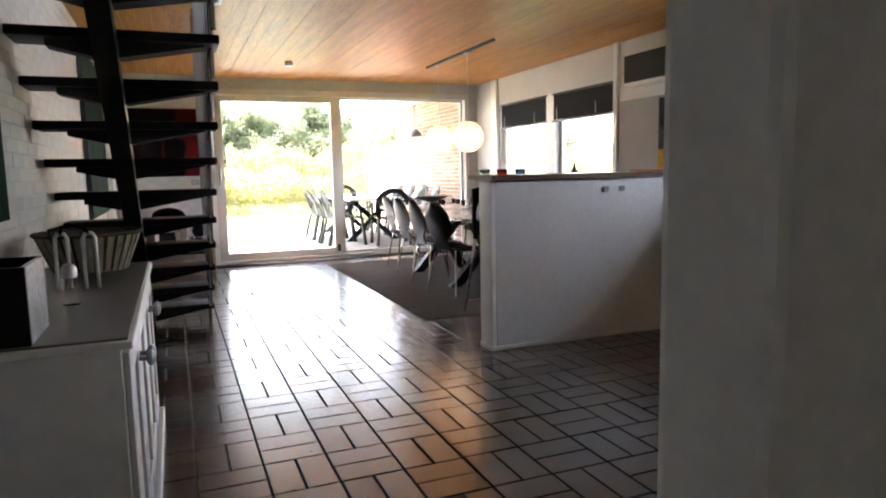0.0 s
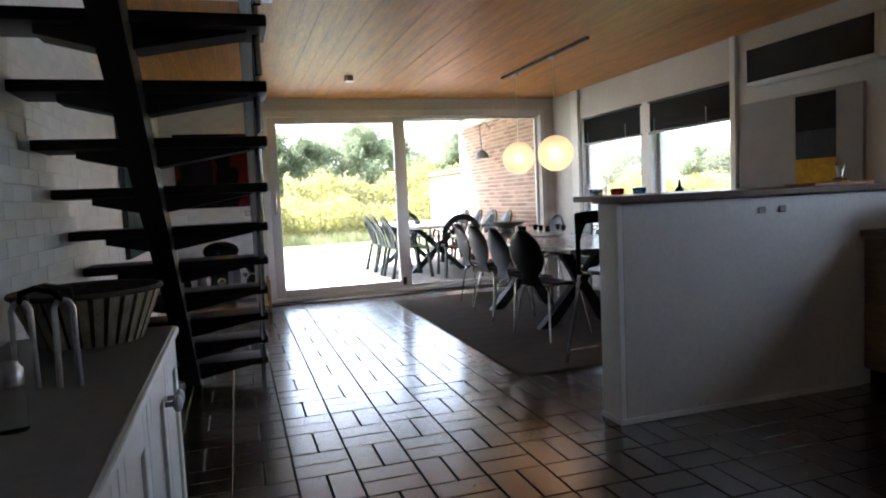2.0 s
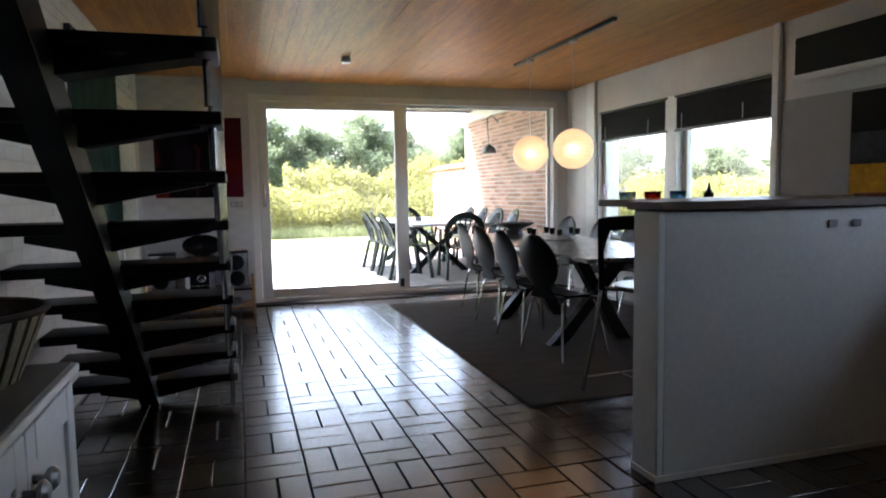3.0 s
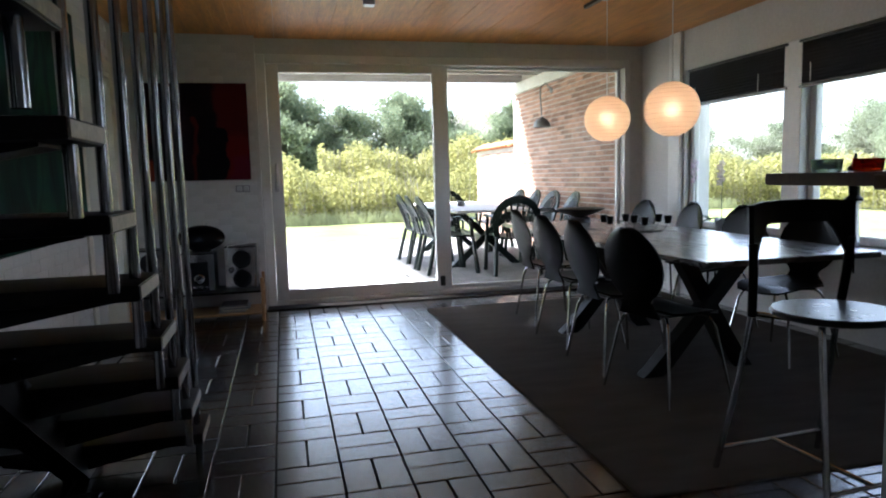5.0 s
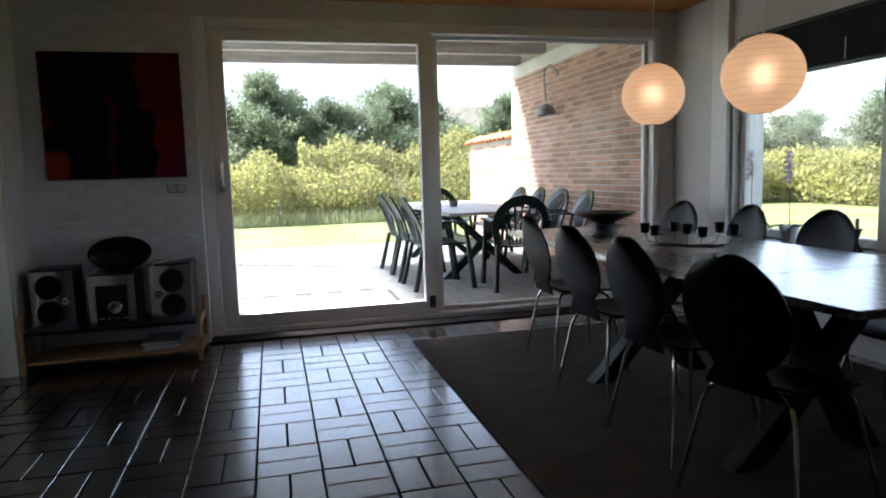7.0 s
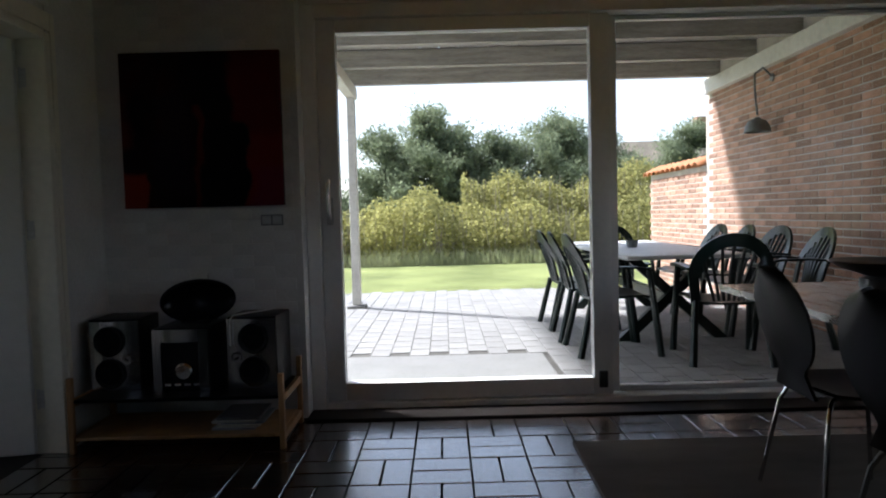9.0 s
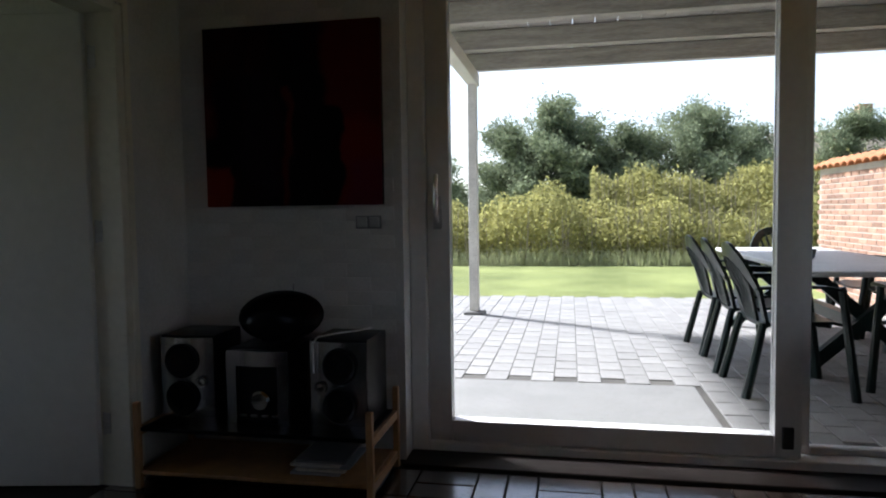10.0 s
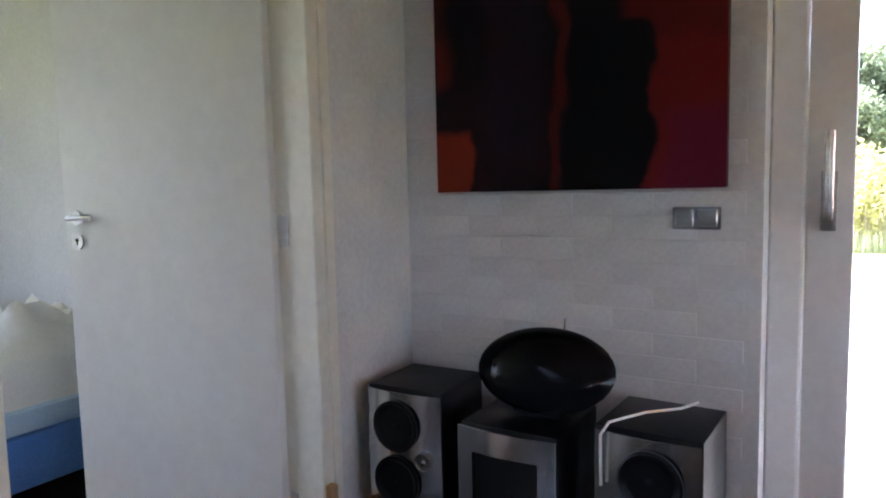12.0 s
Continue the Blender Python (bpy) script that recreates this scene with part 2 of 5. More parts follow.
box(bm, HOLE[1], XR + 0.28, 1.1, YD + 0.3, ZC + 0.02, 2.72)
box(bm, -0.74, HOLE[1], HOLE[3], YD + 0.3, ZC + 0.02, 2.72)
box(bm, -0.74, HOLE[1], 1.1, HOLE[2], ZC + 0.02, 2.72)
box(bm, -4.4, XR + 0.28, -2.32, 1.1, ZC + 0.02, 2.72)
box(bm, -4.4, -0.74, 1.1, YD + 0.3, ZC + 0.02, 2.72)
slab = structure("ceiling_slab", bm, M_WALL, "plain ceiling above the boards", "ceiling")
bm = B()
t = 0.02
box(bm, HOLE[1] - t, HOLE[1], HOLE[2], HOLE[3], ZC - 0.01, 2.76)
box(bm, HOLE[0], HOLE[1], HOLE[3] - t, HOLE[3], ZC - 0.01, 2.76)
box(bm, HOLE[0], HOLE[1], HOLE[2], HOLE[2] + t, ZC - 0.01, 2.76)
structure("trim", bm, M_FRAME, "white board trim round the stairwell opening", "trim")
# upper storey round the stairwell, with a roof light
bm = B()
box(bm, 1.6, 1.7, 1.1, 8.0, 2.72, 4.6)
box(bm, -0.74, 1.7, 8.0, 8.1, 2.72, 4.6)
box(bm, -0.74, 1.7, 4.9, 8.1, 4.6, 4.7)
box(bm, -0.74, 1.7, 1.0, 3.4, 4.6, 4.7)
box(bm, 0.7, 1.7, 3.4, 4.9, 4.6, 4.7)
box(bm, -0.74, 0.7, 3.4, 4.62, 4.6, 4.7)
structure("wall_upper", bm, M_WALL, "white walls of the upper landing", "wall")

# ---- the sliding glass door to the terrace ----
door = thing("door_1", "white framed sliding glass door, shut, with a fixed pane beside it", "glass door")
door["kind"] = "structure"
bm = B()
box(bm, 0.50, 0.585, 9.920, 10.080, 0, 2.37, 0.006)
box(bm, 4.25, 4.32, 9.920, 10.080, 0, 2.37, 0.006)
box(bm, 0.585, 4.25, 9.920, 10.080, 2.29, 2.37, 0.006)
box(bm, 0.585, 4.25, 9.920, 10.080, 0.0, 0.05, 0.006)
part("outer_frame", bm, M_FRAME, door)
bm = B()
box(bm, 0.588, 0.70, 9.935, 10.015, 0.055, 2.285, 0.01, 2)
box(bm, 2.17, 2.285, 9.935, 10.015, 0.055, 2.285, 0.01, 2)
box(bm, 0.70, 2.17, 9.935, 10.015, 0.055, 0.16, 0.01, 2)
box(bm, 0.70, 2.17, 9.935, 10.015, 2.205, 2.285, 0.01, 2)
leaf = part("sliding_leaf", bm, M_FRAME, door)
bm = B()
box(bm, 0.70, 2.17, 9.970, 9.990, 0.155, 2.21)
pane = part("pane", bm, M_GLASS, leaf, "clear glass pane")
pane.visible_shadow = False
bm = B()
box(bm, 2.285, 2.345, 10.020, 10.075, 0.05, 2.29, 0.006)
box(bm, 4.215, 4.25, 10.020, 10.075, 0.05, 2.29, 0.006)
box(bm, 2.345, 4.215, 10.020, 10.075, 2.262, 2.29, 0.006)
box(bm, 2.345, 4.215, 10.020, 10.075, 0.05, 0.085, 0.006)
fixed = part("fixed_frame", bm, M_FRAME, door)
bm = B()
box(bm, 2.34, 4.22, 10.040, 10.060, 0.08, 2.265)
pane = part("pane", bm, M_GLASS, fixed, "clear glass pane")
pane.visible_shadow = False
bm = B()
box(bm, 0.622, 0.662, 9.915, 9.935, 1.1, 1.26, 0.006, 2)
box(bm, 0.632, 0.652, 9.880, 9.920, 1.13, 1.17, 0.006, 2)
tube(bm, [(0.642, 9.885, 1.15), (0.642, 9.875, 1.2), (0.642, 9.875, 1.3), (0.642, 9.890, 1.36)], 0.012, 8)
part("handle", bm, M_STEEL, leaf, "steel lever handle")
bm = B()
box(bm, 2.2, 2.25, 9.920, 9.936, 0.1, 0.2, 0.004)
part("lock_cover", bm, M_DARKSTEEL, leaf, "small dark lock cover")
bm = B()
box(bm, 0.5, 4.3, 9.72, 9.92, -0.01, 0.012, 0.004)
structure("threshold", bm, M_STAIR, "dark wooden threshold strip at the glass door", "trim")

# ---- window in the long wall ----
win = thing("window_1", "white double window above a deep sill", "window")
win["kind"] = "structure"
for y0, y1 in ((6.45, 7.66), (7.84, 9.14)):
    bm = B()
    f = 0.06
    x0, x1 = XR + 0.06, XR + 0.13
    box(bm, x0, x1, y0, y0 + f, WIN[2], WIN[3], 0.006)
    box(bm, x0, x1, y1 - f, y1, WIN[2], WIN[3], 0.006)
    box(bm, x0, x1, y0 + f, y1 - f, WIN[2], WIN[2] + f, 0.006)
    box(bm, x0, x1, y0 + f, y1 - f, WIN[3] - f, WIN[3], 0.006)
    fr = part("window_frame", bm, M_FRAME, win)
    bm = B()
    box(bm, XR + 0.09, XR + 0.105, y0 + f - 0.004, y1 - f + 0.004, WIN[2] + f - 0.004, WIN[3] - f + 0.004)
    pane = part("pane", bm, M_GLASS, fr, "clear glass pane")
    pane.visible_shadow = False
bm = B()
box(bm, XR - 0.02, XR + 0.14, 7.66, 7.84, WIN[2], WIN[3], 0.006)
part("mullion", bm, M_FRAME, win)
bm = B()
box(bm, XR - 0.2, XR + 0.14, 6.5, 9.14, WIN[2] - 0.035, WIN[2], 0.006)
part("window_sill", bm, M_FRAME, win, "white painted sill board")
for y0, y1 in ((6.38, 6.45), (9.17, 9.36)):
    bm = B()
    box(bm, XR - 0.04, XR, y0, y1, WIN[2] if y0 < 7 else 0.0, ZC - 0.002, 0.006)
    part("post", bm, M_FRAME, win, "white window post")

kw = thing("window_2", "white kitchen window above the worktop", "window")
kw["kind"] = "structure"
bm = B()
x0, x1, f = XR + 0.06, XR + 0.13, 0.06
for a_, b_ in ((KW[0], KW[0] + f), (KW[1] - f, KW[1])):
    box(bm, x0, x1, a_, b_, KW[2], KW[3], 0.006)
for a_, b_ in ((KW[2], KW[2] + f), (KW[3] - f, KW[3])):
    box(bm, x0, x1, KW[0] + f, KW[1] - f, a_, b_, 0.006)
fr = part("window_frame", bm, M_FRAME, kw)
bm = B()
box(bm, XR + 0.09, XR + 0.105, KW[0] + f - 0.004, KW[1] - f + 0.004, KW[2] + f - 0.004, KW[3] - f + 0.004)
pane = part("pane", bm, M_GLASS, fr, "clear glass pane")
pane.visible_shadow = False

M_BLIND = material("grey_blind_fabric", (0.022, 0.023, 0.027), 0.85, vary=0.12, fine=150, bump=0.3, spec=0.2)
for y0, y1 in ((6.46, 7.68), (7.8, 9.05)):
    bl = thing("pleated_blind", "dark grey pleated blind, half drawn up over the window", "blind", "window blinds")
    bm = B()
    z = 2.11
    rows = []
    for i in range(25):
        zz = 1.81 + i * (z - 1.81) / 24
        rows.append([(XR - 0.015 + (0.002 if i % 2 else -0.002), y0, zz), (XR - 0.015 + (0.002 if i % 2 else -0.002), y1, zz)])
    sheet(bm, rows, 0.002)
    part("fabric", bm, M_BLIND, bl, smooth=False)
    bm = B()
    box(bm, XR - 0.03, XR - 0.002, y0, y1, 1.785, 1.81, 0.003)
    part("bottom_rail", bm, M_DARKSTEEL, bl)
    bm = B()
    box(bm, XR - 0.035, XR - 0.002, y0, y1, 2.11, 2.13, 0.003)
    part("head_rail", bm, M_DARKSTEEL, bl)
    for yy in (y0 + 0.3, y1 - 0.12):
        bm = B()
        rod(bm, (XR - 0.038, yy, 1.82), (XR - 0.038, yy, 1.95), 0.003, 6)
        part("cord", bm, M_FRAME, bl, "white pull cord")

# ---- bedroom doorway ----
dw = thing("door_2", "flat white bedroom door standing open into the room beyond", "door")
dw["kind"] = "structure"
M_DOOR = material("door_paint", (0.68, 0.67, 0.65), 0.4, vary=0.03, scale=2, fine=20, bump=0.05)
M_CASING = material("cream_casing_paint", (0.7, 0.67, 0.58), 0.42, vary=0.04, scale=3, fine=30, bump=0.06)
bm = B()
box(bm, XL - 0.145, XL + 0.014, DOOR[1] - 0.035, DOOR[1] + 0.012, 0, DOOR[2], 0.004)
box(bm, XL - 0.145, XL + 0.014, DOOR[0] - 0.012, DOOR[0] + 0.015, 0, DOOR[2], 0.004)
box(bm, XL - 0.145, XL + 0.014, DOOR[0] + 0.015, DOOR[1] - 0.035, DOOR[2] - 0.035, DOOR[2] + 0.01, 0.004)
part("door_frame", bm, M_CASING, dw)
bm = B()
box(bm, XL, XL + 0.018, DOOR[1] + 0.012, DOOR[1] + 0.05, 0, DOOR[2] + 0.1, 0.004)
box(bm, XL, XL + 0.018, DOOR[0] - 0.09, DOOR[0] - 0.012, 0, DOOR[2] + 0.1, 0.004)
box(bm, XL, XL + 0.018, DOOR[0] - 0.012, DOOR[1] + 0.012, DOOR[2] + 0.01, DOOR[2] + 0.1, 0.004)
part("casing", bm, M_CASING, dw)
HX, HY = XL - 0.13, DOOR[1] - 0.045
DA = radians(190)
bm = B()
box(bm, 0, 0.84, -0.02, 0.02, 0.01, DOOR[2] - 0.04, 0.004)
lo = part("door_leaf_panel", bm, M_DOOR, dw)
lo.matrix_world = pose(HX, HY, 0, 0, 0, math.degrees(DA))
bm = B()
# on the leaf's own frame: the face towards the living room is +y here
rod(bm, (0.78, 0.02, 1.165), (0.78, 0.028, 1.165), 0.026, 20)
rod(bm, (0.78, 0.02, 1.165), (0.78, 0.065, 1.165), 0.009, 10)
tube(bm, [(0.78, 0.06, 1.165), (0.74, 0.066, 1.165), (0.675, 0.062, 1.165)], 0.009, 8)
h = part("lever_handle", bm, M_STEEL, lo, "satin steel lever handle")
bm = B()
rod(bm, (0.78, 0.02, 1.085), (0.78, 0.027, 1.085), 0.026, 20)
h = part("key_plate", bm, M_STEEL, lo, "round steel key plate")
bm = B()
rod(bm, (0.78, 0.027, 1.09), (0.78, 0.0285, 1.09), 0.007, 10)
box(bm, 0.777, 0.783, 0.027, 0.0285, 1.073, 1.09)
h = part("keyhole", bm, M_BLACK, lo)
for z in (0.28, 1.12, 1.86):
    bm = B()
    rod(bm, (XL - 0.115, DOOR[1] - 0.032, z - 0.05), (XL - 0.115, DOOR[1] - 0.032, z + 0.05), 0.009, 10)
    box(bm, XL - 0.118, XL - 0.085, DOOR[1] - 0.039, DOOR[1] - 0.034, z - 0.045, z + 0.045)
    part("hinge", bm, M_STEEL, dw, "steel hinge")

# bedroom beyond: walls, with an unseen opening added to let daylight in
bm = B()
box(bm, -4.4, -4.3, 5.4, 6.6, 0, 2.7)
box(bm, -4.4, -4.3, 8.3, 10.1, 0, 2.7)
box(bm, -4.4, -4.3, 6.6, 8.3, 0, 0.8)
box(bm, -4.4, -4.3, 6.6, 8.3, 2.1, 2.7)
box(bm, -4.3, -0.76, 5.3, 5.4, 0, 2.7)
box(bm, -4.3, -0.76, 9.85, 10.1, 0, 2.7)
structure("wall_bedroom", bm, M_WALL, "plain white bedroom walls with an unseen opening added for daylight", "wall")
bm = B()
box(bm, -4.3, -0.76, 5.4, 9.85, ZC - 0.01, ZC + 0.018)
structure("ceiling_bedroom", bm, M_WALL, "plain white bedroom ceiling", "ceiling")

# unseen roof and screen, added to block direct sun at the hall opening
bm = B()
box(bm, -3.6, -1.5, -2.2, 0.98, 2.25, 2.35)
box(bm, -3.6, -3.5, -2.2, 0.98, 0.9, 2.25)
structure("porch_roof", bm, M_WALL, "plain unseen roof and screen added to keep sun out of the hall", "roof")

# ---- the open stair ----
stair = thing("open_stair", "dark stained open stair with a central stringer and steel hanging rods", "stair")
RISE, GO, T0, Y0 = 0.195, 0.245, 0.165, 6.55
for i in range(12):
    z, y = T0 + i * RISE, Y0 - i * GO
    bm = B()
    box(bm, XL + 0.01, 0.31, y - 0.26, y, z - 0.045, z, 0.006, 2)
    tread = part("tread", bm, M_STAIR, stair)
    # thin strip on the right end, paler than the tread
    bm = B()
    box(bm, 0.31, 0.3135, y - 0.252, y - 0.008, z - 0.039, z - 0.006, 0.0008)
    part("end_cap", bm, M_ENDSTRIP, tread, "pale strip on the tread end" if i == 0 else "")
    bm = B()
    rows = []
    for x, d in ((-0.46, 0.03), (-0.26, 0.075), (-0.14, 0.075), (0.24, 0.008)):
        rows.append([bm.verts.new((x, yy, zz)) for yy, zz in ((y - 0.2, z - 0.044), (y - 0.06, z - 0.044), (y - 0.06, z - 0.045 - d), (y - 0.2, z - 0.045 - d))])
    for ra, rb_ in zip(rows, rows[1:]):
        for k in range(4):
            bm.faces.new((ra[k], ra[(k + 1) % 4], rb_[(k + 1) % 4], rb_[k]))
    bm.faces.new(rows[0][::-1])
    bm.faces.new(rows[-1])
    part("bracket", bm, M_STAIR, stair)
    ob_r = 0.015
    bm = B()
    rod(bm, (0.275, y - 0.13, max(0.0, z - RISE if i else 0.0)), (0.275, y - 0.13, 2.74), ob_r, 10)
    part("hanging_rod", bm, M_ROD, stair, "polished dark steel rod")
bm = B()
sl = RISE / GO
prof = []
for y in (6.62, 3.6):
    zt = T0 - 0.1 + (Y0 - 0.13 - y) * sl
    prof.append((y, zt))
vs = []
for xx in (-0.25, -0.15):
    vs.append([bm.verts.new((xx, 6.62, 0.0)), bm.verts.new((xx, 6.62, prof[0][1] + 0.05)), bm.verts.new((xx, 3.56, prof[1][1] + 0.03)), bm.verts.new((xx, 3.56, prof[1][1] - 0.2)), bm.verts.new((xx, 6.36, 0.0))])
bm.faces.new(vs[0])
bm.faces.new(vs[1][::-1])
for k in range(5):
    bm.faces.new((vs[0][k], vs[0][(k + 1) % 5], vs[1][(k + 1) % 5], vs[1][k]))
part("stringer", bm, M_STAIR, stair, smooth=False)

# ---- half-high wall with the bar top ----
bm = B()
box(bm, 2.025, XR, 4.475, 4.645, 0.0, 1.15, 0.006)
hw = structure("wall_bar", bm, M_WALL, "half-high white partition under the bar top", "wall")
bm = B()
box(bm, 1.99, 2.025, 4.47, 4.65, 0.0, 1.15, 0.006)
part("end_board", bm, M_FRAME, hw)
bm = B()
box(bm, 1.982, 3.62, 4.465, 4.473, 0.0, 0.03, 0.002)
box(bm, 1.982, 1.99, 4.473, 4.65, 0.0, 0.03, 0.002)
structure("baseboard", bm, M_WALL, "low white strip along the foot of the bar partition", "trim")
M_WORKTOP = material("oiled_dark_worktop", (0.11, 0.065, 0.04), 0.35, vary=0.25, scale=3, fine=25, bump=0.08, stretch=(1, 9, 9))
bm = B()
pts = [(1.985, 4.44), (4.45, 4.44), (4.45, 5.32), (2.21, 5.32), (2.21, 4.7), (1.985, 4.7)]
lo_v = [bm.verts.new((x, y, 1.15)) for x, y in pts]
hi_v = [bm.verts.new((x, y, 1.187)) for x, y in pts]
bm.faces.new(lo_v[::-1])
bm.faces.new(hi_v)
for k in range(6):
    bm.faces.new((lo_v[k], lo_v[(k + 1) % 6], hi_v[(k + 1) % 6], hi_v[k]))
bmesh.ops.bevel(bm, geom=bm.edges[:], offset=0.004, segments=1, affect="EDGES")
tagged(part("bar_counter", bm, M_WORKTOP, None), "dark oiled wooden bar top on the half-high wall", "worktop")

# ---- dining table ----
table = thing("dining_table", "long dark dining table on crossed trestle legs", "table", at=(3.27, 7.93, 0))
bm = B()
hw_, hl = 0.57, 1.58
def table_top(bm, y0, y1):
    n = 14
    ring = []
    for s_ in (1, -1):
        for k in range(n + 1):
            y = y0 + (y1 - y0) * (k / n if s_ == 1 else 1 - k / n)
            w = hw_ * (1 - 0.06 * abs(y / hl) ** 2.2)
            ring.append((s_ * w, y))
    a = [bm.verts.new((x, y, 0.71)) for x, y in ring]
    b = [bm.verts.new((x, y, 0.742)) for x, y in ring]
    bm.faces.new(a[::-1])
    bm.faces.new(b)
    for k in range(len(ring)):
        bm.faces.new((a[k], a[(k + 1) % len(ring)], b[(k + 1) % len(ring)], b[k]))
    bmesh.ops.bevel(bm, geom=[e for e in bm.edges if abs(e.verts[0].co.z - e.verts[1].co.z) < 1e-4], offset=0.004, segments=1, affect="EDGES")
for y0, y1 in ((-1.58, -0.883), (-0.88, 0.88), (0.883, 1.58)):
    bm = B()
    table_top(bm, y0, y1)
    part("top_board", bm, M_TABLE, table)
for yy in (-1.05, 0.1):
    for s_ in (1, -1):
        bm = B()
        foot, head = (0.1, -0.32) if s_ == 1 else (-0.56, 0.08)
        rows = [(foot + (head - foot) * q, z, w) for q, z, w in ((0, 0.0, 0.06), (0.1, 0.05, 0.065), (0.42, 0.28, 0.055), (0.78, 0.54, 0.05), (1, 0.7, 0.055))]
        vv = []
        for x, z, w in rows:
            vv.append([bm.verts.new((x - w, yy - 0.045 + 0.02 * s_, z)), bm.verts.new((x + w, yy - 0.045 + 0.02 * s_, z)), bm.verts.new((x + w, yy + 0.045 + 0.02 * s_, z)), bm.verts.new((x - w, yy + 0.045 + 0.02 * s_, z))])
        for A, C in zip(vv, vv[1:]):
            for k in range(4):
                bm.faces.new((A[k], A[(k + 1) % 4], C[(k + 1) % 4], C[k]))
        bm.faces.new(vv[0][::-1])
        bm.faces.new(vv[-1])
        part("leg", bm, M_TRESTLE, table, smooth=False)
    bm = B()
    box(bm, -0.42, 0.42, yy - 0.035, yy + 0.035, 0.665, 0.71, 0.005)
    part("crossbar", bm, M_TRESTLE, table)
bm = B()
box(bm, -0.03, 0.03, -1.05, 0.1, 0.62, 0.69, 0.005)
part("rail", bm, M_TRESTLE, table)

# ---- dining chairs ----
def build_chair():
    ch = thing("dining_chair", "black plywood dining chair with oval back and thin chrome legs", "chair", "chairs round the dining table")
    # seat; the chair looks along +x, its back is at -x
    bm = B()
    grid = []
    for i in range(9):
        u = i / 8
        row = []
        for k in range(9):
            v = k / 8 * 2 - 1
            w = 0.2 * (1 - 0.35 * abs(2 * u - 1) ** 4) + 0.02 * u
            x = -0.2 + 0.42 * u
            z = 0.445 + 0.012 * v * v - 0.03 * max(0, u - 0.8) / 0.2 + 0.02 * max(0, 0.15 - u) / 0.15
            row.append((x, v * w, z))
        grid.append(row)
    sheet(bm, grid, 0.012)
    part("seat", bm, M_BLACK, ch)
    bm = B()
    grid = []
    for i in range(27):
        u = 1 - (1 - i / 26) ** 1.5
        z = 0.44 + 0.46 * u
        egg = 0.205 * math.sqrt(max(0.0, 1 - ((u - 0.58) / 0.423) ** 2)) if u > 0.157 else 0.0
        w = max(egg, 0.085 + 0.06 * max(0.0, 0.2 - u) / 0.2 if u < 0.5 else 0.006)
        row = []
        for k in range(9):
            v = k / 8 * 2 - 1
            x = -0.19 - 0.10 * u - 0.03 * u * u + 0.035 * v * v * u
            row.append((x, v * w, z))
        grid.append(row)
    sheet(bm, grid, 0.012)
    part("backrest", bm, M_BLACK, ch)
    for sx in (1, -1):
        for sy in (1, -1):
            bm = B()
            tube(bm, [(sx * 0.08, sy * 0.06, 0.428), (sx * 0.135, sy * 0.13, 0.428), (sx * 0.155, sy * 0.155, 0.41), (sx * 0.172, sy * 0.178, 0.36), (sx * 0.225, sy * 0.24, 0.0)], 0.0085, 8)
            part("leg", bm, M_CHROME, ch, "chrome tube leg")
    bm = B()
    box(bm, -0.1, 0.1, -0.08, 0.08, 0.42, 0.437, 0.004)
    part("seat_mount", bm, M_DARKSTEEL, ch)
    return ch

chair = build_chair()
chair.matrix_world = pose(2.67, 6.6, 0.012, 0, 0, 14)
for x, y, a in ((2.68, 7.17, 2), (2.72, 7.8, 4), (2.8, 8.5, -2), (3.9, 9.36, 184), (3.9, 8.62, 176), (3.88, 7.9, 182), (3.74, 7.0, 192)):
    copy_thing(chair, pose(x, y, 0.012, 0, 0, a))

# ---- rug ----
bm = B()
box(bm, 1.91, 4.3, 5.56, 9.28, -0.002, 0.011, 0.004)
tagged(part("rug", bm, M_RUG, None), "flat grey-brown woven rug under the dining table", "rug")

# ---- paper lanterns on the ceiling track ----
M_PAPER = bpy.data.materials.new("lit_rice_paper")
M_PAPER.use_nodes = True
pn = M_PAPER.node_tree
pb = pn.nodes["Principled BSDF"]
pb.inputs["Base Color"].default_value = (0.85, 0.72, 0.55, 1)
pb.inputs["Roughness"].default_value = 0.8
pt = pn.nodes.new("ShaderNodeBsdfTranslucent")
pt.inputs["Color"].default_value = (0.95, 0.82, 0.64, 1)
pm = pn.nodes.new("ShaderNodeMixShader")
pm.inputs[0].default_value = 0.6
pn.links.new(pb.outputs[0], pm.inputs[1])
pn.links.new(pt.outputs[0], pm.inputs[2])
clear = pn.nodes.new("ShaderNodeBsdfRefraction")
clear.inputs["Roughness"].default_value = 0.8
clear.inputs["IOR"].default_value = 1.3
clear.inputs["Color"].default_value = (0.95, 0.85, 0.7, 1)
thin = pn.nodes.new("ShaderNodeMixShader")
thin.inputs[0].default_value = 0.1
pn.links.new(pm.outputs[0], thin.inputs[1])
pn.links.new(clear.outputs[0], thin.inputs[2])
pn.links.new(thin.outputs[0], pn.nodes["Material Output"].inputs["Surface"])
M_BULB = bpy.data.materials.new("lit_bulb")
M_BULB.use_nodes = True
bb = M_BULB.node_tree.nodes["Principled BSDF"]
bb.inputs["Base Color"].default_value = (1, 0.8, 0.55, 1)
bb.inputs["Emission Color"].default_value = (1, 0.66, 0.45, 1)
bb.inputs["Emission Strength"].default_value = 3.0
M_RIB = material("bamboo_rib", (0.6, 0.42, 0.26), 0.6)
